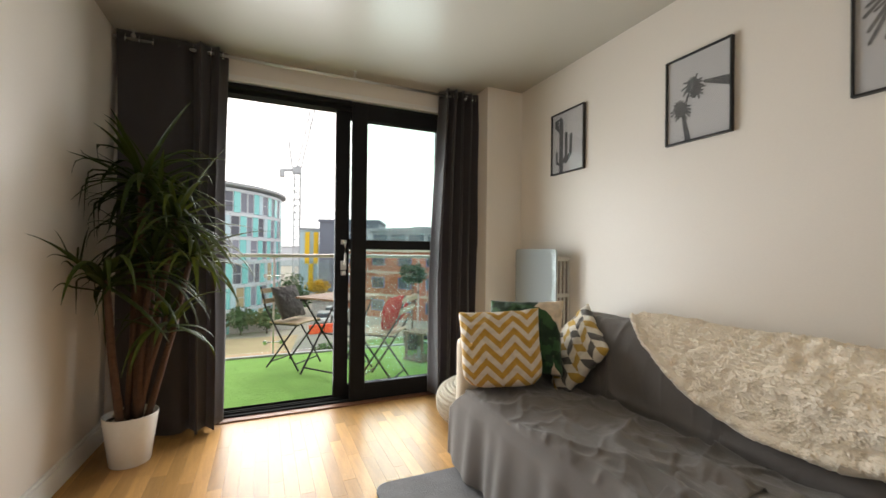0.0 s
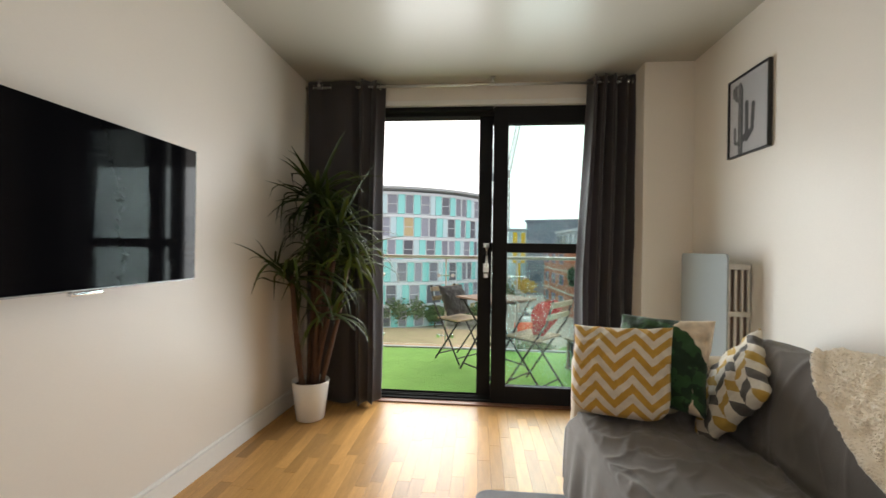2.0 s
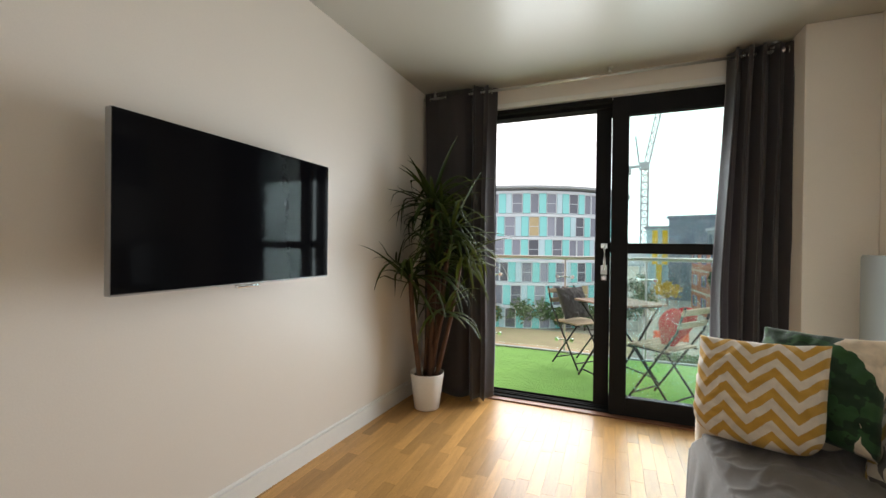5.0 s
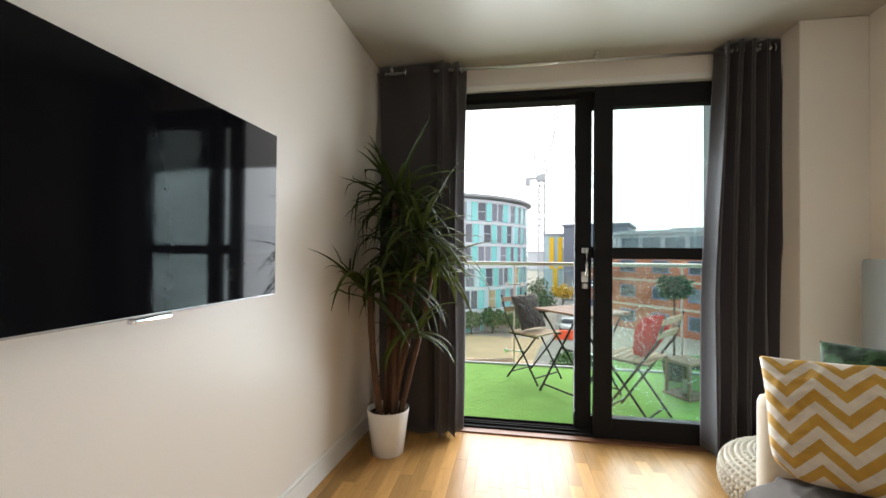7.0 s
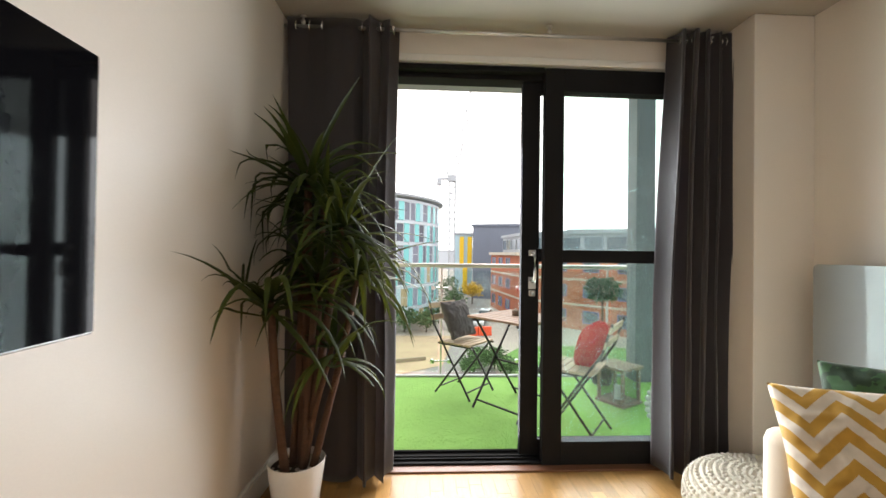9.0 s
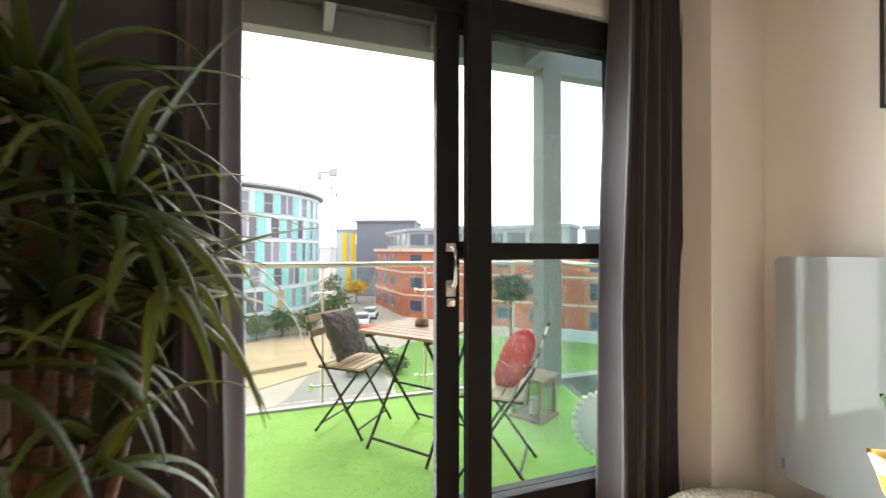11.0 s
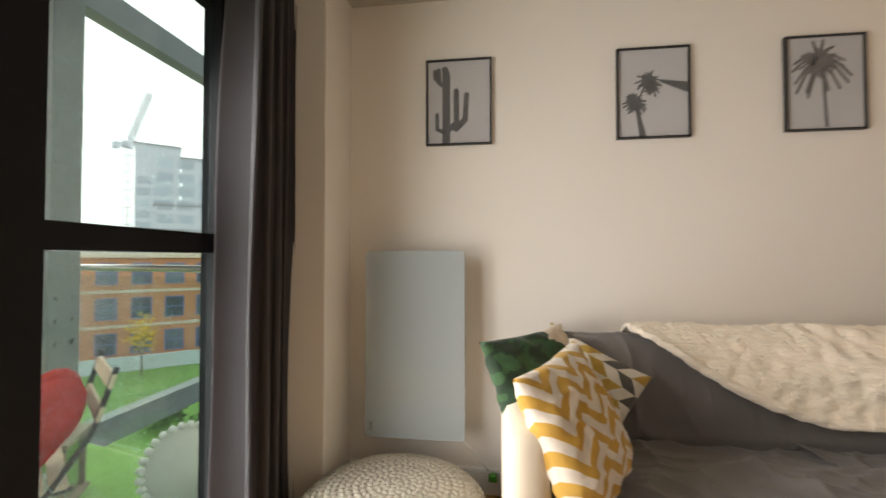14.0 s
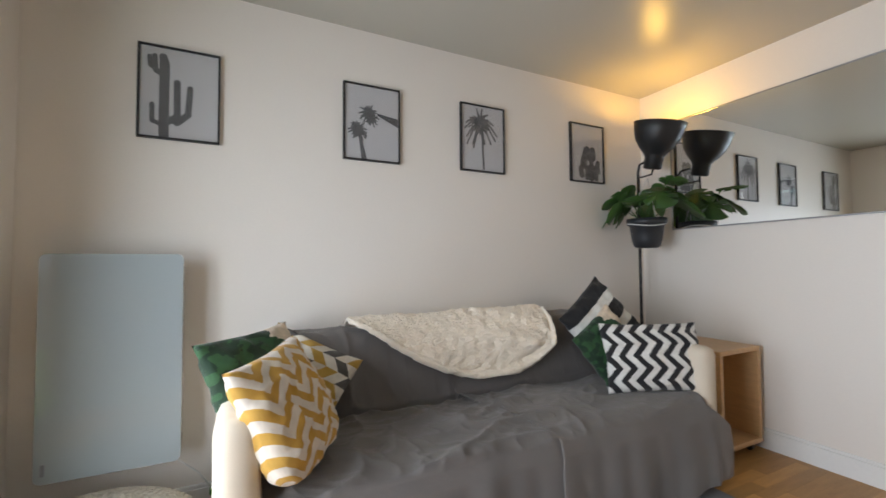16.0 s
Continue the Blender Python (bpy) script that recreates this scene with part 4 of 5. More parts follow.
cushion("cushion", (2.30, 1.20, 0.635), (-0.40, -0.92, 0.0), (0.27, -0.20, 0.95), 0.55, 0.37, 0.13, M_ZIGZAG, "rectangular black and white zigzag cushion on the seat", 6.0)

# ---- bedside cube beside the sofa ----
cube = thing("side_table", (2.23, 0.335, 0.0), "open beech veneer cube side table on castors", "side table")
W, D, H = 0.40, 0.42, 0.625
part("top", new_box(0, 0, H - 0.028, D, W, H, 0.006), M_BEECH, cube)
part("bottom", new_box(0, 0, 0.055, D, W, 0.085, 0.004), M_BEECH, cube)
part("side_panel", new_box(0.001, 0.0, 0.085, D, 0.026, H - 0.028, 0.003), M_BEECH, cube)
part("side_panel", new_box(0.001, W - 0.026, 0.085, D, W, H - 0.028, 0.003), M_BEECH, cube)
part("back_panel", new_box(D - 0.02, 0.026, 0.085, D - 0.002, W - 0.026, H - 0.028), M_BEECH, cube)
for x in (0.05, D - 0.05):
    for y in (0.05, W - 0.05):
        bm = rod(bmesh.new(), (x, y - 0.011, 0.022), (x, y + 0.011, 0.022), 0.022, seg=16)
        box(bm, x - 0.012, y - 0.014, 0.036, x + 0.012, y + 0.014, 0.056)
        part("castor", bm, M_BLACK, cube)

# ---- mirror ----
mirror = thing("wall_mirror", (2.03, Y0, 1.775), "wide frameless-looking wall mirror with thin silver edge", "mirror")
part("mirror_glass", new_box(-0.768, 0.006, -0.396, 0.768, 0.012, 0.396), M_MIRROR, mirror)
bm = bmesh.new()
for a in ((-0.775, -0.405, 0.775, -0.396), (-0.775, 0.396, 0.775, 0.405), (-0.775, -0.396, -0.768, 0.396), (0.768, -0.396, 0.775, 0.396)):
    box(bm, a[0], 0.001, a[1], a[2], 0.018, a[3], 0.002)
part("edge_frame", bm, M_TVEDGE, mirror)

# ---- floor lamp with hanging pot ----
lamp = thing("floor_lamp", (2.915, 0.50, 0.0), "black metal floor lamp with wide shade turned to the ceiling", "floor lamp")
part("base_plate", lathe(bmesh.new(), [(0.13, 0.0), (0.13, 0.018), (0.125, 0.026), (0.02, 0.03)], 32), M_BLACK, lamp)
part("pole", rod(bmesh.new(), (0, 0, 0.03), (0, 0, 1.78), 0.0105, seg=12), M_BLACK, lamp, "", True)
tilt = Matrix.Translation((-0.155, 0.05, 1.79)) @ Matrix.Rotation(radians(-13), 4, "Y")
bm = bmesh.new()
outer = [(0.046, 0.0), (0.060, 0.008), (0.062, 0.085), (0.074, 0.105), (0.108, 0.145), (0.140, 0.195), (0.158, 0.255), (0.167, 0.315), (0.171, 0.318)]
inner = [(r - 0.004, z + 0.001) for r, z in reversed(outer)]
lathe(bm, outer + inner[:-1] + [(0.01, 0.012)], 48)
bmesh.ops.transform(bm, matrix=tilt, verts=bm.verts[:])
part("shade", bm, M_BLACK, lamp, "black bell-shaped metal shade", True)
bm = bmesh.new()
path_tube(bm, [(0, 0, 1.74), (0, 0, 1.80), (-0.03, 0.02, 1.85), (-0.09, 0.04, 1.86)], 0.008)
path_tube(bm, [(-0.16, 0.05, 1.79), (-0.15, 0.05, 1.755), (-0.08, 0.05, 1.75), (-0.02, 0.02, 1.76)], 0.006)
part("bracket", bm, M_BLACK, lamp, "", True)
bm = bmesh.new()
bmesh.ops.create_uvsphere(bm, u_segments=16, v_segments=10, radius=0.034, matrix=tilt @ Matrix.Translation((0, 0, 0.17)))
rod(bm, tilt @ Vector((0, 0, 0.02)), tilt @ Vector((0, 0, 0.145)), 0.016)
part("bulb", bm, M_BULB, lamp, "glowing warm bulb", True)

plant = thing("hanging_plant", (2.80, 0.57, 1.235), "swiss cheese plant in a black pot hung from the lamp", "potted plant")
bm = lathe(bmesh.new(), [(0.070, 0.0), (0.086, 0.012), (0.100, 0.06), (0.112, 0.155), (0.130, 0.165), (0.132, 0.205), (0.122, 0.205), (0.11, 0.165), (0.01, 0.16)], 36)
part("pot", bm, M_BLACKPOT, plant, "", True)
part("soil", lathe(bmesh.new(), [(0.108, 0.155), (0.109, 0.182), (0.01, 0.19)], 24), M_SOIL, plant)
bm = bmesh.new()
for k in range(3):
    a = 0.6 + k * 2.1
    rod(bm, (0.125 * math.cos(a), 0.125 * math.sin(a), 0.20), (0.0, -0.02, 0.50), 0.0025, seg=6)
path_tube(bm, [(0.132 * math.cos(a * math.pi / 12), 0.132 * math.sin(a * math.pi / 12), 0.160 + 0.012 * math.sin(a * 0.5)) for a in range(25)], 0.004, 6)
part("cord", bm, M_CORD, plant, "white cord")


def monstera_leaf(base, tip_dir, size, seed):
    rnd = random.Random(seed)
    d = Vector(tip_dir).normalized()
    r = d.cross(Vector((rnd.uniform(-0.4, 0.4), rnd.uniform(-0.6, 0.2), 1))).normalized()
    n = r.cross(d).normalized()
    bm = bmesh.new()
    c = Vector(base)
    K = 40
    ring, mid = [], bm.verts.new(c + d * size * 0.1)
    for k in range(K):
        a = 2 * math.pi * k / K
        rad = size * (0.62 + 0.30 * math.cos(a) ** 2 if math.cos(a) > 0 else 0.62 + 0.12 * abs(math.cos(a)))
        if k % 6 == 3 and abs(math.cos(a)) < 0.93:
            rad *= 0.42
        x, y = rad * math.cos(a), rad * math.sin(a)
        ring.append(bm.verts.new(c + d * (x + 0.35 * size) + r * y + n * (-0.25 * y * y / size - 0.2 * max(0, x) ** 2 / size)))
    for k in range(K):
        bm.faces.new((mid, ring[k], ring[(k + 1) % K]))
    ob = part("leaf", bm, M_MONSTERA, plant, "", True)
    thicken(ob, 0.0015)


stems = bmesh.new()
for i, (dx, dy, dz, tx, ty, tz, s) in enumerate((
        (0.10, 0.05, 0.40, 0.8, 0.3, -0.35, 0.10), (0.17, 0.06, 0.31, 0.6, 0.4, -0.7, 0.10), (0.05, 0.10, 0.33, 0.3, 0.7, -0.5, 0.11),
        (0.12, 0.02, 0.28, 0.5, 0.5, -0.8, 0.08), (-0.03, 0.10, 0.29, -0.2, 0.6, 0.3, 0.08), (-0.12, 0.05, 0.36, -0.5, 0.5, -0.3, 0.10),
        (-0.16, 0.02, 0.42, -0.8, 0.2, 0.2, 0.07), (-0.05, -0.08, 0.40, -0.3, -0.5, -0.2, 0.10), (-0.14, -0.10, 0.32, -0.6, -0.4, -0.4, 0.10), (0.04, -0.09, 0.36, 0.3, -0.4, -0.4, 0.10))):
    dz, dx, dy = dz + 0.02, dx * 1.15, dy * 1.15
    path_tube(stems, [(0.02 * dx, 0, 0.18), (dx * 0.5, dy * 0.5, dz * 0.75), (dx, dy, dz)], 0.0045, 6)
    monstera_leaf((dx, dy, dz), (tx, ty, tz - 0.15), s * 1.7, 20 + i)
part("stem", stems, M_MONSTERA, plant, "", True)

# ---- tall cane plant ----
yucca = thing("potted_dracaena", (0.505, 3.885, 0.0), "tall dark green dracaena with several canes in white pot", "potted plant")
part("pot", lathe(bmesh.new(), [(0.088, 0.0), (0.093, 0.004), (0.126, 0.262), (0.124, 0.266), (0.118, 0.262), (0.112, 0.20), (0.01, 0.20)], 44), M_POT, yucca, "plain white ceramic pot", True)
part("soil", lathe(bmesh.new(), [(0.112, 0.20), (0.114, 0.232), (0.01, 0.238)], 28), M_SOIL, yucca)
rnd = random.Random(4)
bm = bmesh.new()
for _ in range(60):
    a, r = rnd.uniform(0, 6.28), 0.105 * math.sqrt(rnd.random())
    s = rnd.uniform(0.007, 0.014)
    bmesh.ops.create_icosphere(bm, subdivisions=1, radius=s, matrix=Matrix.Translation((r * math.cos(a), r * math.sin(a), 0.238)) @ Matrix.Diagonal((1, 1.3, 0.7, 1)))
tagged(part("pebbles", bm, M_PEBBLE, yucca, "", True), kind="stuff")
HEADS = (((0.04, -0.03, 1.58), 0.022, 40, 0.45), ((0.20, -0.05, 1.34), 0.018, 42, 0.44), ((-0.07, -0.17, 1.03), 0.018, 30, 0.56), ((0.28, -0.03, 1.15), 0.016, 38, 0.42), ((0.17, -0.07, 0.80), 0.014, 18, 0.36), ((0.00, 0.04, 1.25), 0.017, 20, 0.34), ((0.10, -0.06, 1.12), 0.016, 26, 0.38), ((0.11, -0.02, 1.47), 0.016, 26, 0.40))
for hi_, (top, rad, count, length) in enumerate(HEADS):
    t = Vector(top)
    foot = Vector((top[0] * 0.18 + 0.02 * math.cos(hi_ * 2), top[1] * 0.3 + 0.02 * math.sin(hi_ * 2), 0.20))
    mid = foot.lerp(t, 0.5) + Vector((0.02 * math.sin(hi_ * 3), 0.02 * math.cos(hi_ * 2), 0))
    pts = [foot, foot.lerp(mid, 0.5), mid, mid.lerp(t, 0.5), t]
    cane = part("cane", path_tube(bmesh.new(), pts, [rad * 1.15, rad * 1.05, rad, rad * 0.95, rad * 0.7], 10), M_CANE, yucca, "", True)
    bm = bmesh.new()
    for k in range(count):
        a = k * 2.399 + rnd.uniform(-0.2, 0.2)
        e = radians(rnd.choice((58, 44, 32, 18, 4, -15)) + rnd.uniform(-10, 10))
        d0 = Vector((math.cos(a) * math.cos(e), math.sin(a) * math.cos(e), math.sin(e)))
        side = Vector((-math.sin(a), math.cos(a), 0))
        l = length * rnd.uniform(0.7, 1.15)
        droop = rnd.choice((0.35, 0.8, 1.2, 1.6)) * rnd.uniform(0.85, 1.2)
        p = t + Vector((0, 0, -0.10 * rnd.random()))
        rows, S = [], 8
        d = d0.copy()
        for i in range(S + 1):
            q = i / S
            w = 0.0158 * (0.55 + 0.45 * min(1, q * 4)) * (1 - q ** 2.4) + 0.0006
            up = side.cross(d).normalized()
            wp = [p - side * w + up * w * 0.5, p, p + side * w + up * w * 0.5]
            for v in wp:
                v.x = max(v.x, WEST_TOP(v.y + yucca.location.y) - yucca.location.x + 0.006)
                if v.z < 2.4:
                    v.y = min(v.y, 0.165)
            rows.append([bm.verts.new(v) for v in wp])
            p = p + d * (l / S)
            d = (d + Vector((0, 0, -droop * 0.30 * (0.4 + q)))).normalized()
        for r0, r1 in zip(rows, rows[1:]):
            for j in range(2):
                bm.faces.new((r0[j], r0[j + 1], r1[j + 1], r1[j]))
    part("crown", bm, M_YUCCA, cane, "arching strap leaves", True)



# ---- balcony ----
BZ = -0.02
bm = bmesh.new()
edge = [(-2.6, 4.47), (3.02, 4.47), (3.44, 6.10), (-2.6, 6.10)]
lo, hi = [bm.verts.new((x, y, BZ - 0.16)) for x, y in edge], [bm.verts.new((x, y, BZ - 0.02)) for x, y in edge]
bm.faces.new(hi)
bm.faces.new(lo[::-1])
for i in range(4):
    j = (i + 1) % 4
    bm.faces.new((lo[i], lo[j], hi[j], hi[i]))
solid("balcony_floor", bm, M_CONCRETE, "concrete balcony slab", "balcony")
bm = bmesh.new()
edge = [(-2.5, 4.56), (3.02, 4.56), (3.40, 6.05), (-2.5, 6.05)]
lo, hi = [bm.verts.new((x, y, BZ - 0.02)) for x, y in edge], [bm.verts.new((x, y, BZ - 0.004)) for x, y in edge]
bm.faces.new(hi)
for i in range(4):
    j = (i + 1) % 4
    bm.faces.new((lo[i], lo[j], hi[j], hi[i]))
turf = tagged(part("artificial_grass", bm, M_TURF, None), "bright green artificial grass carpet on the balcony", "artificial grass")
rnd = random.Random(8)
bm = bmesh.new()
for _ in range(26000):
    x, y = rnd.uniform(0.3, 3.3), 4.57 + 1.47 * rnd.random() ** 1.2
    if x > 3.0 + (y - 4.56) * 0.25:
        continue
    a, h = rnd.uniform(0, 6.28), rnd.uniform(0.003, 0.006)
    w, lx, ly = 0.0026, rnd.uniform(-0.008, 0.008), rnd.uniform(-0.008, 0.008)
    bm.faces.new((bm.verts.new((x - w * math.cos(a), y - w * math.sin(a), BZ - 0.006)), bm.verts.new((x + w * math.cos(a), y + w * math.sin(a), BZ - 0.006)), bm.verts.new((x + lx, y + ly, BZ - 0.004 + h))))
tagged(part("grass_blades", bm, M_BLADE, turf), kind="stuff")
solid("drain_strip", new_box(DOOR_L, 4.47, BZ - 0.02, 3.0, 4.555, BZ - 0.002), M_FRAME, "dark drainage strip outside the door", "drain")
solid("balcony_kerb", new_box(-2.6, 6.055, BZ - 0.02, 3.42, 6.10, BZ + 0.012), M_WHITEBAND, "pale edge strip under the balustrade", "kerb")

rail = thing("balustrade", (0, 0, 0), "glass balcony balustrade with round steel handrail", "balustrade")
RZ = 1.085
part("handrail", path_tube(bmesh.new(), [(-2.6, 6.13, RZ), (0, 6.13, RZ), (3.40, 6.13, RZ), (3.44, 6.09, RZ), (3.04, 4.55, RZ)], 0.021, 14), M_STEEL, rail, "", True)
for i, x in enumerate((-1.32, -0.46, 0.40, 1.26, 2.12, 2.98)):
    bm = bmesh.new()
    rod(bm, (x, 6.13, -0.15), (x, 6.13, RZ - 0.01), 0.011, seg=10)
    box(bm, x - 0.035, 6.12, RZ - 0.03, x + 0.035, 6.14, RZ - 0.015)
    p = part("post", bm, M_STEEL, rail)
    for z in (0.12, 0.86):
        bm = bmesh.new()
        rod(bm, (x - 0.085, 6.115, z), (x + 0.085, 6.115, z), 0.0075, seg=8)
        for sx in (-1, 1):
            rod(bm, (x + sx * 0.085, 6.085, z), (x + sx * 0.085, 6.125, z), 0.022, seg=14)
        part("glass_clamp", bm, M_CHROME, p)
    g = part("glass_panel", new_box(x + 0.03, 6.092, BZ + 0.04, x + 0.83 if x < 2.9 else 3.38, 6.104, RZ - 0.05), M_BGLASS, rail)
    g.visible_shadow = False
d = Vector((3.02 - 3.42, 4.56 - 6.07, 0))
m = Matrix.Translation((3.42, 6.07, 0)) @ Matrix.Rotation(math.atan2(d.y, d.x), 4, "Z")
g = part("glass_panel", new_box(0.05, -0.006, BZ + 0.03, d.length - 0.03, 0.006, RZ - 0.05, m=m), M_BGLASS, rail)
g.visible_shadow = False

frame_steel = thing("balcony_frame", (0, 0, 0), "painted grey steel balcony post and roof beams", "steel frame")
bm = new_box(3.15, 5.88, BZ - 0.16, 3.34, 6.06, 2.86, 0.006)
part("post", bm, M_GREYSTEEL, frame_steel)
for z in (0.20, 0.34, 0.48, 0.62, 0.76, 0.90):
    for x in (3.20, 3.30):
        part("bolt", rod(bmesh.new(), (x, 5.88, z), (x, 5.868, z), 0.016, seg=6), M_GREYSTEEL, frame_steel)
part("front_beam", new_box(-2.8, 5.98, 2.86, 7.5, 6.12, 3.07, 0.004), M_GREYSTEEL, frame_steel)
for x in (-0.44, 0.42, 1.29, 2.15, 3.05):
    part("joist", new_box(x - 0.035, 4.47, 2.89, x + 0.035, 5.98, 3.07, 0.003), M_GREYSTEEL, frame_steel)
bm = bmesh.new()
for k in range(10):
    box(bm, -2.8, 4.47 + 0.165 * k, 3.072, 3.30, 4.47 + 0.165 * k + 0.158, 3.10)
part("soffit_boards", bm, M_SOFFIT, frame_steel)
part("roof_slab", new_box(-2.8, 4.47, 3.105, 3.30, 6.12, 3.25), M_GREYSTEEL, frame_steel)
part("floor_beam", new_box(3.342, 5.90, -0.15, 7.5, 6.02, 0.03, 0.004), M_GREYSTEEL, frame_steel, "grey beam of the next balcony")
outer = solid("facade_wall", new_box(-6.0, 4.475, -12, X0 - 0.2, 4.75, 6.0), M_BRICK2, "outer wall beside the balcony", "wall")
bm = new_box(X1 + 0.2, 4.40, -12, 9.0, 4.475, 6.0)
box(bm, X0 - 0.2, 4.40, 2.66, X1 + 0.2, 4.475, 6.0)
box(bm, X0 - 0.2, 4.40, -12, X1 + 0.2, 4.475, -0.20)
solid("facade_panel", bm, M_WHITEBAND, "pale outer wall of the flat above and beside the door", "wall")


# ---- bistro set ----
def folding_chair(loc, rz, label):
    c = thing("bistro_chair", loc, label, "chair", "folding bistro chairs on the balcony", "", rz)
    for k in range(6):
        part("seat_slat", new_box(-0.15 + 0.056 * k, -0.19, 0.445, -0.15 + 0.056 * k + 0.046, 0.19, 0.460, 0.003), M_SLATPALE, c)
    for side in (-1, 1):
        y = side * 0.185
        part("front_leg", rod(bmesh.new(), (0.19, y, 0.0), (-0.205, y, 0.60), 0.009), M_BLACK, c)
        part("rear_leg", rod(bmesh.new(), (-0.19, y * 0.93, 0.0), (0.16, y * 0.93, 0.445), 0.009), M_BLACK, c)
        part("back_upright", rod(bmesh.new(), (-0.205, y, 0.60), (-0.265, y, 0.80), 0.009), M_BLACK, c)
        part("seat_rail", rod(bmesh.new(), (-0.16, y * 0.96, 0.438), (0.19, y * 0.96, 0.438), 0.008), M_BLACK, c)
    for a, b in (((0.15, 0.06), (0.15, 0.06)), ((-0.14, 0.06), (-0.14, 0.06))):
        part("stretcher", rod(bmesh.new(), (a[0], -0.18, a[1]), (b[0], 0.18, b[1]), 0.007), M_BLACK, c)
    for x, z in ((-0.222, 0.655), (-0.252, 0.755)):
        m = Matrix.Translation((x, 0, z)) @ Matrix.Rotation(radians(-16), 4, "Y")
        part("back_slat", new_box(-0.007, -0.195, -0.024, 0.007, 0.195, 0.024, 0.003, m), M_SLATPALE, c)
    return c


folding_chair((1.45, 5.63, BZ), -41, "folding bistro chair with wooden slats and black metal legs")
folding_chair((2.16, 4.80, BZ), 143, "folding bistro chair with wooden slats holding the red cushion")
table = thing("bistro_table", (1.83, 5.25, BZ), "square folding bistro table with brown wooden slats", "table", "", "", -50.5)
for k in range(8):
    part("tabletop_slat", new_box(-0.285, -0.28 + 0.0705 * k, 0.712, 0.285, -0.28 + 0.0705 * k + 0.062, 0.730, 0.003), M_SLAT, table)
for x in (-0.22, 0.22):
    part("top_rail", new_box(x - 0.012, -0.275, 0.690, x + 0.012, 0.275, 0.712), M_BLACK, table)
    part("leg", rod(bmesh.new(), (x, -0.27, 0.0), (x, 0.25, 0.70), 0.010), M_BLACK, table)
    part("leg", rod(bmesh.new(), (x * 0.93, 0.27, 0.0), (x * 0.93, -0.25, 0.70), 0.010), M_BLACK, table)
for y, z in ((-0.23, 0.055), (0.23, 0.055), (0.0, 0.345)):
    part("stretcher", rod(bmesh.new(), (-0.22, y, z), (0.22, y, z), 0.008), M_BLACK, table)
ash = lathe(bmesh.new(), [(0.045, 0.0), (0.047, 0.04), (0.040, 0.04), (0.036, 0.012), (0.004, 0.010)], 24)
ash = part("ashtray", ash, M_LANTERN, None, "", True)
ash.matrix_basis = pose(1.85, 5.30, BZ + 0.730)
tagged(ash, "small round wooden bowl on the bistro table", "bowl")
cushion("outdoor_cushion", (1.395, 5.675, 0.620), (0.66, 0.75, 0.0), (-0.32, 0.26, 0.9), 0.37, 0.36, 0.12, M_GREYCUSH, "dark grey linen cushion on the folding chair", 7.0, "")

bm = bmesh.new()
K = 48
front, back = [], []
for k in range(K):
    t = 2 * math.pi * k / K
    hx = 16 * math.sin(t) ** 3 / 16 * 0.195
    hz = (13 * math.cos(t) - 5 * math.cos(2 * t) - 2 * math.cos(3 * t) - math.cos(4 * t)) / 16 * 0.20
    for lst, s in ((front, 1), (back, -1)):
        lst.append([bm.verts.new((hx * q, s * 0.085 * math.sqrt(max(0, 1 - q ** 2.6)), hz * q)) for q in (1.0, 0.93, 0.75, 0.45)])
for rows, s in ((front, 1), (back, -1)):
    c = bm.verts.new((0, s * 0.085, 0))
    for k in range(K):
        a, b = rows[k], rows[(k + 1) % K]
        for i in range(3):
            bm.faces.new((a[i], b[i], b[i + 1], a[i + 1]))
        bm.faces.new((a[3], b[3], c))
bmesh.ops.remove_doubles(bm, verts=bm.verts[:], dist=0.0005)
heart = part("heart_cushion", bm, M_RED, None, "", True)
heart.matrix_basis = Matrix.Translation((2.232, 4.735, 0.610)) @ Matrix.Rotation(radians(143 + 90), 4, "Z") @ Matrix.Rotation(radians(-25), 4, "X")
tagged(heart, "red plush heart-shaped cushion on the folding chair", "cushion")

lantern = thing("lantern", (2.73, 5.36, BZ), "weathered wooden lantern with glass sides on the turf", "lantern", "", "", 30)
for x in (-0.11, 0.11):
    for y in (-0.11, 0.11):
        part("corner_post", new_box(x - 0.012, y - 0.012, 0.02, x + 0.012, y + 0.012, 0.29, 0.002), M_LANTERN, lantern)
part("base", new_box(-0.135, -0.135, 0.0, 0.135, 0.135, 0.022, 0.004), M_LANTERN, lantern)
part("lid", new_box(-0.14, -0.14, 0.29, 0.14, 0.14, 0.312, 0.004), M_LANTERN, lantern)
for a in range(4):
    m = Matrix.Rotation(radians(90 * a), 4, "Z")
    g = part("pane", new_box(-0.098, -0.112, 0.024, 0.098, -0.109, 0.288, m=m), M_BGLASS, lantern)
    g.visible_shadow = False
part("candle", lathe(bmesh.new(), [(0.035, 0.023), (0.035, 0.13), (0.004, 0.126)], 20), M_WHITEORN, lantern)

topiary = thing("topiary_tree", (2.80, 5.84, BZ), "small ball-shaped topiary tree in a dark pot", "potted plant")
part("pot", lathe(bmesh.new(), [(0.085, 0), (0.115, 0.22), (0.105, 0.22), (0.01, 0.2)], 28), M_BLACKPOT, topiary, "", True)
part("trunk", rod(bmesh.new(), (0, 0, 0.18), (0, 0, 0.86), 0.011, 0.009), M_BARK, topiary)
part("crown", leaf_cloud(bmesh.new(), (0, 0, 0.90), (0.19, 0.19, 0.15), 1500, 0.026, 31, 0.5), M_TOPIARY, topiary)

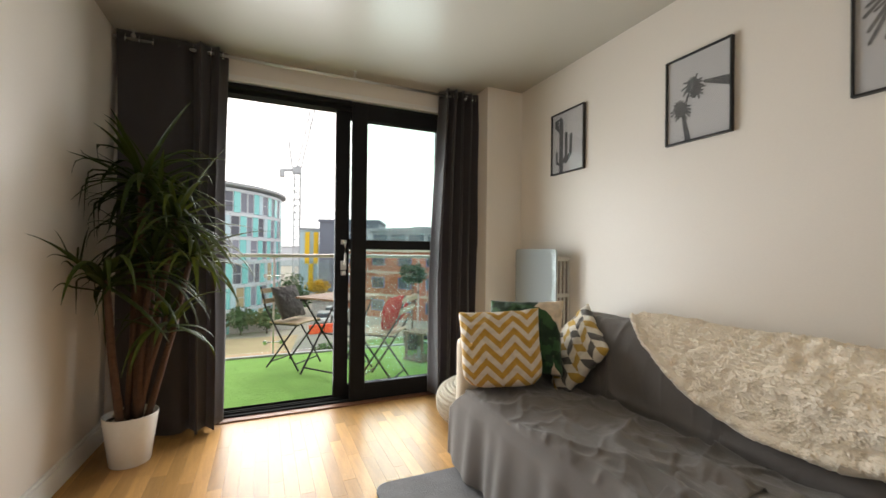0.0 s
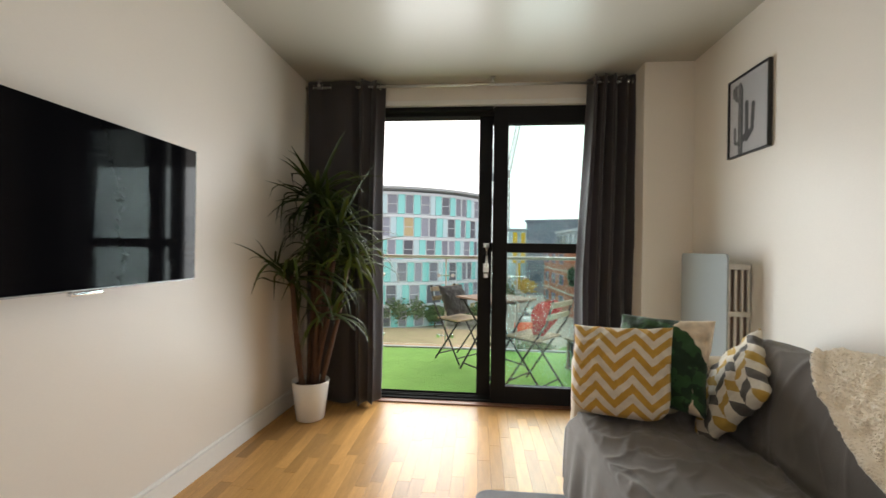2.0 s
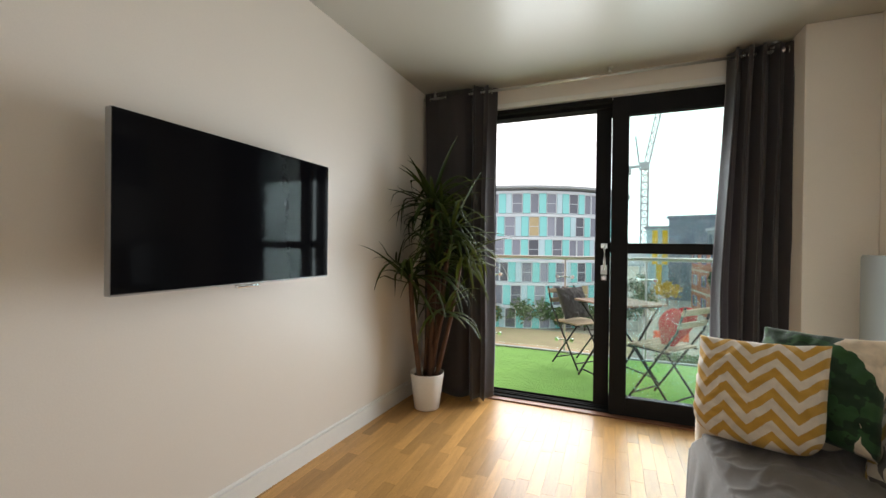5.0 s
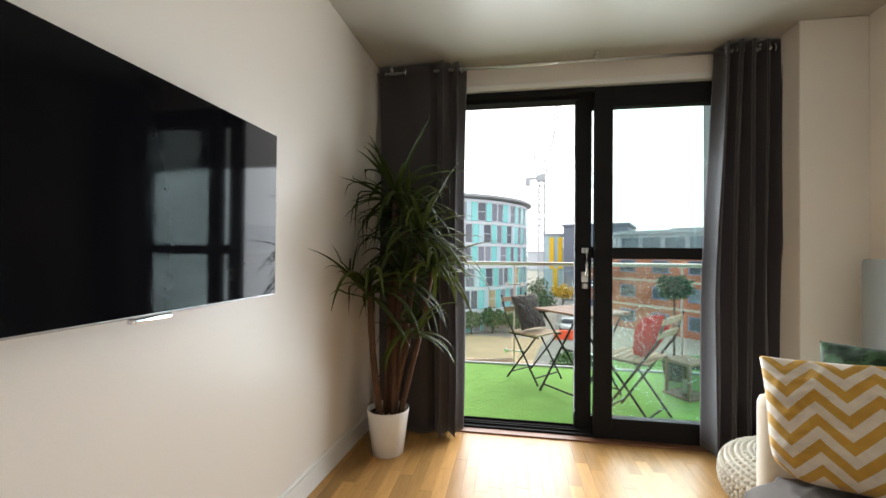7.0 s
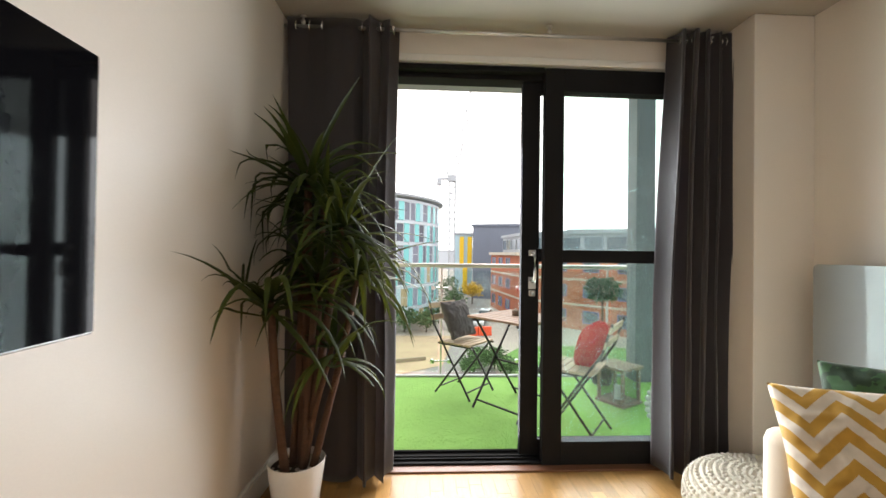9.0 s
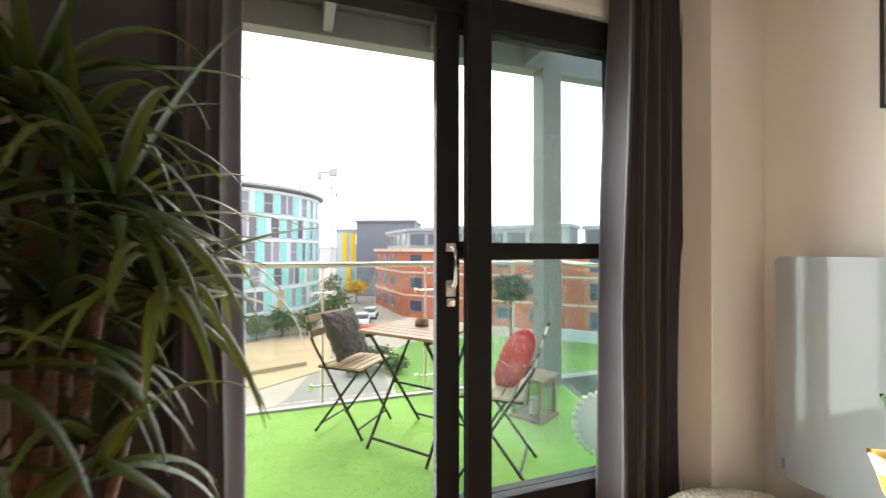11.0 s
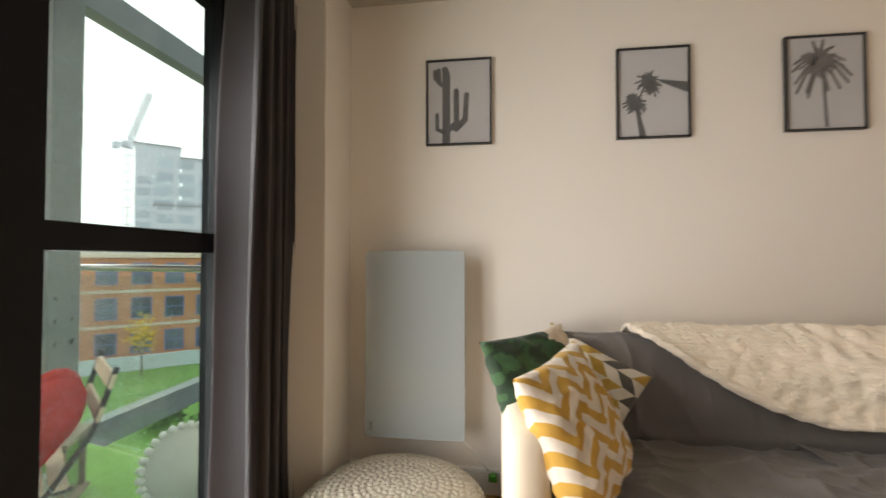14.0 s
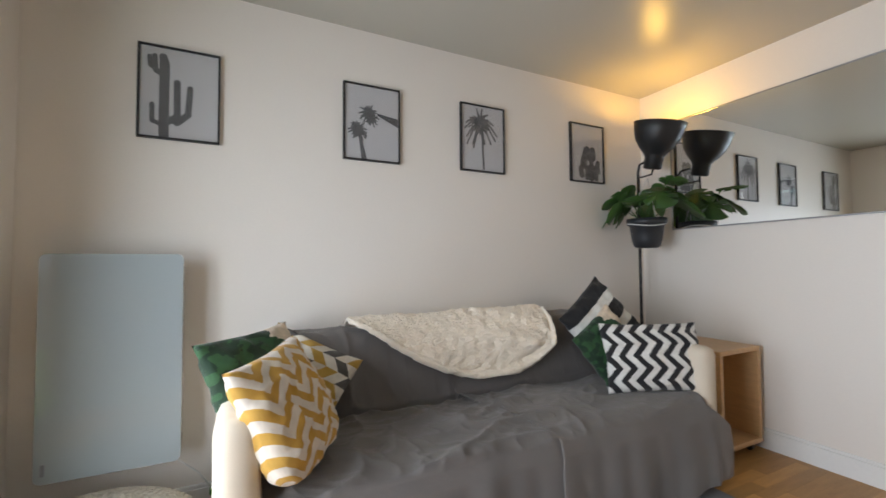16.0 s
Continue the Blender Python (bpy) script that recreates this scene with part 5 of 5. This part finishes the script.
tray = thing("ornate_white_mirror", (2.79, 4.675, BZ), "round white scalloped ornament leaning beside the glass", "ornament", "", "", -30)
m = Matrix.Translation((0, 0, 0.20)) @ Matrix.Rotation(radians(78), 4, "X")
bm = lathe(bmesh.new(), [(0.16, -0.006), (0.165, 0.0), (0.16, 0.006), (0.004, 0.004)], 40)
bmesh.ops.transform(bm, matrix=m, verts=bm.verts[:])
part("disc", bm, M_WHITEORN, tray, "", True)
bm = bmesh.new()
for k in range(28):
    a = 2 * math.pi * k / 28
    bmesh.ops.create_icosphere(bm, subdivisions=1, radius=0.021, matrix=m @ Matrix.Translation((0.175 * math.cos(a), 0.175 * math.sin(a), 0)))
part("scalloped_rim", bm, M_WHITEORN, tray, "", True)

# ---- city beyond ----
GZ = -8.0
O = Vector((1.1, 2.5, 0))


def polar(az, dist, z=GZ):
    return Vector((O.x + dist * math.sin(radians(az)), O.y + dist * math.cos(radians(az)), z))


def sheet(name, pts, z, material, label, cat):
    bm = bmesh.new()
    bm.faces.new([bm.verts.new((x, y, z)) for x, y, *_ in pts])
    ob = part(name, bm, material, None)
    return tagged(ob, label, cat, "", "structure")


bm = bmesh.new()
bm.faces.new([bm.verts.new(v) for v in ((-1500, -1500, GZ), (1500, -1500, GZ), (1500, 1500, GZ), (-1500, 1500, GZ))])
solid("ground", bm, M_PAVING, "grey-beige paved city ground", "ground")
sheet("road", [polar(-40, 20), polar(-2, 27), polar(6, 48), polar(6.5, 140), polar(9.5, 140), polar(9.3, 50), polar(9, 40), polar(12, 26), polar(10, 12)], GZ + 0.02, M_ASPHALT, "grey asphalt service road", "road")
sheet("sand_bed", [polar(-16, 30), polar(-6, 29.5), polar(3.0, 33), polar(4.5, 45), polar(-6, 45), polar(-16, 46)], GZ + 0.05, M_SAND, "bare sandy soil bed beside the road", "soil")
sheet("lawn", [polar(12.5, 26), polar(11, 36), polar(14, 41), polar(25, 44), polar(38, 43), polar(52, 42), polar(75, 40), polar(75, 8), polar(25, 10)], GZ + 0.05, M_LAWN, "green lawn below the balcony", "lawn")
for a, b, h, lab in ((polar(-16, 32.5), polar(0.5, 34.5), 0.35, "low timber kerb round the soil bed"), (polar(-16, 48.5), polar(4, 49), 1.1, "low grey boundary fence before the aqua building"), (polar(33, 44.0), polar(60, 42.5), 1.2, "low white garden wall beyond the lawn")):
    d = b - a
    m = Matrix.Translation(a) @ Matrix.Rotation(math.atan2(d.y, d.x), 4, "Z")
    bm = new_box(0, -0.12, 0, d.length, 0.12, h, m=m)
    for k in range(int(d.length // 2.5)):
        box(bm, k * 2.5, -0.16, 0, k * 2.5 + 0.14, 0.16, h + 0.06, m=m)
    solid("boundary_wall", bm, M_WHITEBAND if h == 1.2 else M_CONCRETE if h > 0.5 else M_LANTERN, lab, "wall")


def window_mesh(w, h, glass_m, frame_m, bars=1):
    """One window as a mesh with two materials, standing in the x-z plane and facing -y."""
    bm = bmesh.new()
    box(bm, -w / 2, 0.02, 0, w / 2, 0.06, h)
    n_glass = len(bm.faces)
    t = 0.07
    for a in ((-w / 2, 0, -w / 2 + t, h), (w / 2 - t, 0, w / 2, h), (-w / 2 + t, h - t, w / 2 - t, h), (-w / 2 + t, 0, w / 2 - t, t)):
        box(bm, a[0], -0.05, a[1], a[2], 0.05, a[3])
    for k in range(bars):
        z = h * (k + 1) / (bars + 1)
        box(bm, -w / 2 + t, -0.03, z - 0.03, w / 2 - t, 0.05, z + 0.03)
    me = bpy.data.meshes.new("window")
    bm.to_mesh(me)
    bm.free()
    me.materials.append(glass_m)
    me.materials.append(frame_m)
    for i, p in enumerate(me.polygons):
        p.material_index = 0 if i < n_glass else 1
    return me


def child(name, me, parent, m):
    ob = new(name, me)
    ob.parent = parent
    ob.matrix_basis = m
    return ob


# aqua curved apartment block
C, R, FLOORS, FH = polar(-12, 60.7), 14.7, 6, 2.62
block = thing("apartment_block", C, "curved apartment block with white bands and aqua glass panels", "apartment building")
part("wall", lathe(bmesh.new(), [(R, 0), (R, FLOORS * FH), (0.5, FLOORS * FH + 0.1)], 96), M_APTWALL, block)
for k in range(FLOORS):
    z = k * FH
    part("floor_band", lathe(bmesh.new(), [(R - 0.2, z + FH - 0.34), (R + 0.22, z + FH - 0.34), (R + 0.22, z + FH - 0.06), (R - 0.2, z + FH - 0.02)], 96), M_APTWALL, block)
bm = lathe(bmesh.new(), [(R - 0.4, FLOORS * FH), (R + 0.75, FLOORS * FH + 0.25), (R + 0.75, FLOORS * FH + 0.5), (R * 0.6, FLOORS * FH + 1.1), (0.5, FLOORS * FH + 1.25)], 96)
part("roof", bm, M_ROOF, block, "shallow curved grey roof")


def panel_mesh(w, h, m):
    me = bpy.data.meshes.new("panel")
    b = new_box(-w / 2, -0.09, 0, w / 2, 0.05, h, 0.02)
    b.to_mesh(me)
    b.free()
    me.materials.append(m)
    return me


rnd = random.Random(21)
PH = FH - 0.36
bay = {"aqua": panel_mesh(0.80, PH, M_AQUA), "pale": panel_mesh(0.62, PH, M_PALEPANEL), "single": window_mesh(1.20, PH, M_APTGLASS, M_APTWALL, 1), "pair": window_mesh(0.98, PH, M_APTGLASS, M_APTWALL, 0), "blind": window_mesh(1.20, PH, M_BLIND, M_APTWALL, 1)}
wide = {"aqua": 0.82, "pale": 0.64, "single": 1.24, "pair": 1.0, "blind": 1.24}
RHYTHM = ("aqua", "single", "aqua", "pair", "pair", "aqua", "pale", "single", "aqua", "pair", "aqua", "single", "pale")
for fl in range(FLOORS):
    arc_at, k = -26.0 + (0.0, 1.6, -0.9, 0.7, 2.3, 0.0)[fl], 5 * fl
    while arc_at < 26.0:
        kind = RHYTHM[k % len(RHYTHM)]
        if kind == "single" and rnd.random() < 0.06:
            kind = "blind"
        a = radians(-100) + (arc_at + wide[kind] / 2) / R
        m = Matrix.Translation(((R + 0.08) * math.cos(a), (R + 0.08) * math.sin(a), fl * FH + 0.02)) @ Matrix.Rotation(a + math.pi / 2, 4, "Z")
        child("panel" if kind in ("aqua", "pale") else "window", bay[kind], block, m)
        arc_at += wide[kind]
        k += 1


def facade_block(name, a, b, depth, height, wall_m, label, win, rows, pitch, sill, storey, z0=GZ, roof_m=None, bands=True, first=0.0):
    """A block whose front runs from a to b (plan points, seen with a on the left) and whose windows stand in rows."""
    a, b = Vector((a.x, a.y, z0)), Vector((b.x, b.y, z0))
    d = b - a
    t = thing(name, a, label, "building", "", "", math.degrees(math.atan2(d.y, d.x)))
    part("wall", new_box(0, 0, 0, d.length, depth, height), wall_m, t)
    part("roof", new_box(-0.3, -0.3, height, d.length + 0.3, depth, height + 0.45), roof_m or M_STONE, t)
    if bands:
        for k in range(1, rows):
            part("stone_band", new_box(-0.02, -0.07, k * storey - 0.15, d.length + 0.02, 0.0, k * storey + 0.10), M_STONE, t)
    n = int(d.length // pitch) if win else 0
    for r in range(rows):
        for k in range(n):
            child("window", win, t, Matrix.Translation((first + pitch * (k + 0.5), -0.03, sill + r * storey)))
    return t


blue_win = window_mesh(1.5, 1.9, M_WINGLASS, M_BLUEFRAME, 1)
wide_win = window_mesh(2.0, 1.5, M_WINGLASS, M_BLUEFRAME, 0)
pale_win = window_mesh(2.6, 1.7, M_WINGLASS, M_ROOF, 0)
tower_win = window_mesh(3.4, 2.4, M_HAZEGLASS, M_HAZETOWER, 0)

corner = polar(13.4, 57)
bend, far_end = polar(38, 47.5), polar(75, 52)
facade_block("brick_office", polar(9.6, 72), corner, 8, 9.0, M_BRICK, "red brick office block with blue framed windows", wide_win, 3, 4.2, 0.9, 3.1)
facade_block("brick_office", corner, bend, 14, 9.0, M_BRICK, "red brick office block with blue framed windows", wide_win, 3, 4.2, 0.9, 3.1)
facade_block("brick_warehouse", bend, far_end, 14, 9.2, M_BRICK2, "orange brick building with tall blue framed windows", blue_win, 3, 2.5, 0.6, 3.1)
facade_block("penthouse", polar(11.2, 74), polar(14.2, 61), 6, 2.6, M_ROOF, "grey set-back top storey on the brick office", pale_win, 1, 3.0, 0.5, 2.6, GZ + 9.4, M_ROOF, False)
facade_block("penthouse", polar(14.2, 61), polar(36, 52), 6, 2.6, M_ROOF, "grey set-back top storey on the brick office", pale_win, 1, 3.0, 0.5, 2.6, GZ + 9.4, M_ROOF, False)
facade_block("penthouse", polar(38, 54), polar(60, 53), 5, 2.2, M_ROOF, "grey set-back top storey on the brick office", pale_win, 1, 3.0, 0.4, 2.2, GZ + 9.6, M_ROOF, False)
facade_block("cladding_block", polar(7.0, 84), polar(15.0, 82), 14, 14.8, M_CLAD, "blank dark blue-grey clad block", None, 0, 1, 0, 1, GZ, M_CLAD, False)
facade_block("roof_plant_room", polar(20, 88), polar(27, 88), 10, 14.0, M_CLAD, "dark grey roof-top plant building", None, 0, 1, 0, 1, GZ, M_ROOF, False)
yb = facade_block("student_block", polar(4.5, 90), polar(6.95, 90), 10, 13.3, M_PALEPANEL, "pale block with bright yellow window strips", tower_win, 4, 4.3, 0.4, 3.0, GZ, M_ROOF, False)
for x in (1.0, 2.75):
    part("yellow_strip", new_box(x, -0.35, 6.2, x + 0.95, -0.04, 12.9), M_YELLOW, yb)
part("yellow_strip", new_box(1.75, -0.35, 0.5, 2.75, -0.04, 6.2), M_YELLOW, yb)

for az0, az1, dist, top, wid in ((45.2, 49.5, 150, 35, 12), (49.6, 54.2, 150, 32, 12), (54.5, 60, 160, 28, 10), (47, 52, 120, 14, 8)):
    facade_block("tower_block", polar(az0, dist), polar(az1, dist), wid, top - GZ, M_HAZETOWER, "pale grey tower block far away, haze put into its colour", tower_win, 10, 4.2, 0.5, 3.4, GZ, M_ROOF, False)
rnd = random.Random(12)
for k in range(26):
    az = -30 + k * 4.0 + rnd.uniform(-1, 1)
    dist = rnd.uniform(180, 300)
    top = dist * math.tan(radians(rnd.uniform(0.2, 1.3))) + 1.2
    facade_block("distant_building", polar(az, dist), polar(az + rnd.uniform(1.6, 3.6), dist), 12, top - GZ, rnd.choice((M_HAZETOWER, M_BRICK2, M_WHITEBAND)), "hazy distant city building", None, 0, 1, 0, 1, GZ, M_ROOF, False)


# ---- crane ----
def lattice(bm, a, b, w, n, r=0.10):
    a, b = Vector(a), Vector(b)
    d = (b - a).normalized()
    s = d.cross(Vector((0, 1, 0))).normalized() * w / 2
    t = d.cross(s).normalized() * w / 2
    cs = [s + t, s - t, -s - t, -s + t]
    for c in cs:
        rod(bm, a + c, b + c, r, seg=4)
    for k in range(n):
        p, q = a.lerp(b, k / n), a.lerp(b, (k + 1) / n)
        for i in range(4):
            rod(bm, p + cs[i], q + cs[(i + 1) % 4], r * 0.6, seg=4)
            rod(bm, p + cs[i], p + cs[(i + 1) % 4], r * 0.6, seg=4)


def tower_crane(base, turn, tip, label, steel):
    c = thing("tower_crane", (0, 0, 0), label, "crane")
    bm = bmesh.new()
    lattice(bm, base, turn, 1.8, 16, 0.16)
    part("mast", bm, steel, c)
    t = Vector(turn)
    part("cab", box(bmesh.new(), t.x - 1.5, t.y - 1.0, t.z - 0.5, t.x + 1.1, t.y + 1.0, t.z + 1.5, 0.15), steel, c)
    part("counterweight", box(bmesh.new(), t.x - 4.9, t.y - 1.0, t.z - 1.7, t.x - 3.5, t.y + 1.0, t.z + 0.2, 0.1), steel, c)
    bm = bmesh.new()
    rod(bm, t + Vector((-5, 0, 0.3)), t + Vector((1, 0, 0.6)), 0.4, seg=6)
    rod(bm, t + Vector((-1.5, 0, 1.5)), t + Vector((-2.5, 0, 9)), 0.2, seg=6)
    rod(bm, t + Vector((-2.5, 0, 9)), t.lerp(Vector(tip), 0.8), 0.07, seg=4)
    part("back_mast", bm, steel, c)
    bm = bmesh.new()
    lattice(bm, t + Vector((0.5, 0, 1.5)), tip, 1.3, 14, 0.15)
    part("jib", bm, steel, c)
    return c


tower_crane((10.1, 130, GZ), (10.1, 130, 24.2), (16.6, 133, 55), "white lattice tower crane with a steep luffing jib", M_CRANE)
# The far crane takes the haze-paled tower colour instead of crane steel.
tower_crane(polar(44.6, 170), polar(44.6, 170, 38), polar(46.5, 172, 58), "distant lattice tower crane beside the tower block, coloured pale for haze", M_HAZETOWER)

# ---- planting, vehicles and small things outside ----
for i, (az, dist, h, r) in enumerate(((-11, 46, 4.2, 2.0), (-8.2, 46.5, 4.0, 1.9), (-5.5, 46, 3.0, 1.6), (-2.5, 47, 3.4, 1.9), (0.6, 47, 3.2, 1.8), (3.0, 52, 4.2, 2.0), (4.6, 60, 4.5, 2.2), (3.6, 75, 6, 3), (-15, 46, 3.5, 2))):
    tree("shrub", polar(az, dist), h, (r, r, h * 0.42), 0.30, M_FOLIAGE, "dense grey-green shrub before the aqua building", 420, 40 + i, 0.10, 0.52)
tree("autumn_tree", polar(7.0, 74), 4.6, (2.6, 2.6, 1.7), 0.34, M_AUTUMN, "small tree with bright yellow autumn leaves", 520, 60, 0.14, 0.6)
for i, (az, dist, h, r) in enumerate(((8.2, 32, 2.2, 1.5), (10.3, 32.5, 2.0, 1.4), (6.8, 31, 1.4, 1.0), (12.4, 31, 1.5, 1.2), (47, 27, 1.6, 1.5), (52, 24, 1.8, 1.6))):
    tree("shrub", polar(az, dist), h, (r, r, h * 0.45), 0.16, M_FOLIAGE, "leafy green shrub beside the lawn", 700, 80 + i, 0.05, 0.5)
tree("young_tree", polar(45.5, 40), 5.0, (1.3, 1.3, 1.9), 0.2, M_AUTUMN, "thin young tree with yellowing leaves on the lawn", 260, 91, 0.07, 0.66)


def car(loc, rz, label):
    c = thing("car", loc, label, "car", "", "", rz)
    bm = bmesh.new()
    box(bm, -2.1, -0.88, 0.30, 2.1, 0.88, 0.85, 0.12)
    part("body", bm, M_CARWHITE, c, "", True)
    bm = new_box(-1.4, -0.76, 0.83, 0.9, 0.76, 1.42, 0.18)
    part("cabin", bm, M_WINGLASS, c, "dark glazed cabin")
    part("roof", new_box(-1.15, -0.70, 1.38, 0.6, 0.70, 1.46, 0.04), M_CARWHITE, c)
    for x in (-1.3, 1.3):
        for y in (-0.86, 0.86):
            part("wheel", rod(bmesh.new(), (x, y - 0.1, 0.32), (x, y + 0.1, 0.32), 0.32, seg=18), M_TYRE, c)
    return c


car(polar(8.9, 57, GZ + 0.02), 75, "silver-white hatchback parked on the service road")
car(polar(7.8, 52, GZ + 0.02), 80, "silver-white saloon parked on the service road")
barrier = thing("road_barrier", polar(7.9, 45.5), "orange-red plastic road barrier standing on the ground", "barrier", "", "", 10)
for k in range(2):
    bm = new_box(k * 1.6 - 1.6, -0.2, 0, k * 1.6 - 0.05, 0.2, 1.0, 0.06)
    part("section", bm, M_BARRIER, barrier)
bench = thing("bench", polar(-4.7, 23.5), "low concrete bench beside the path", "bench", "", "", 20)
part("seat", new_box(-0.9, -0.22, 0.40, 0.9, 0.22, 0.50, 0.02), M_CONCRETE, bench)
for x in (-0.7, 0.7):
    part("leg", new_box(x - 0.08, -0.2, 0, x + 0.08, 0.2, 0.40), M_CONCRETE, bench)

# ---- floor strips ----
SW, SL = 0.068, 0.45
floor = tagged(new("floor"), "honey oak three-strip wooden floor with satin varnish", "floor", "", "structure")
plank_me = bpy.data.meshes.new("plank")
b = new_box(-SW / 2 + 0.0004, -SL / 2 + 0.0005, -0.014, SW / 2 - 0.0004, SL / 2 - 0.0005, 0.0)
b.to_mesh(plank_me)
b.free()
plank_me.materials.append(M_WOOD)
rnd = random.Random(17)
rest = bmesh.new()
count = 0
for i in range(int((X1 - 0.10) / SW) + 1):
    x = 0.10 + SW * (i + 0.5)
    off = rnd.uniform(0, SL)
    for j in range(-1, 10):
        y = Y0 + off + SL * j
        ya, yb_ = max(y - SL / 2, Y0), min(y + SL / 2, 4.236)
        if yb_ - ya < 0.02 or x - SW / 2 > X1 - 0.01:
            continue
        if x < 2.12 and yb_ - ya > SL - 0.01 and count < 300:
            ob = new("plank", plank_me)
            ob.parent = floor
            ob.location = (x, y, 0)
            count += 1
        else:
            box(rest, x - SW / 2 + 0.0004, ya + 0.0005, -0.014, min(x + SW / 2 - 0.0004, X1), yb_ - 0.0005, 0.0)
tagged(part("plank_rest", rest, M_WOOD, floor), kind="stuff")
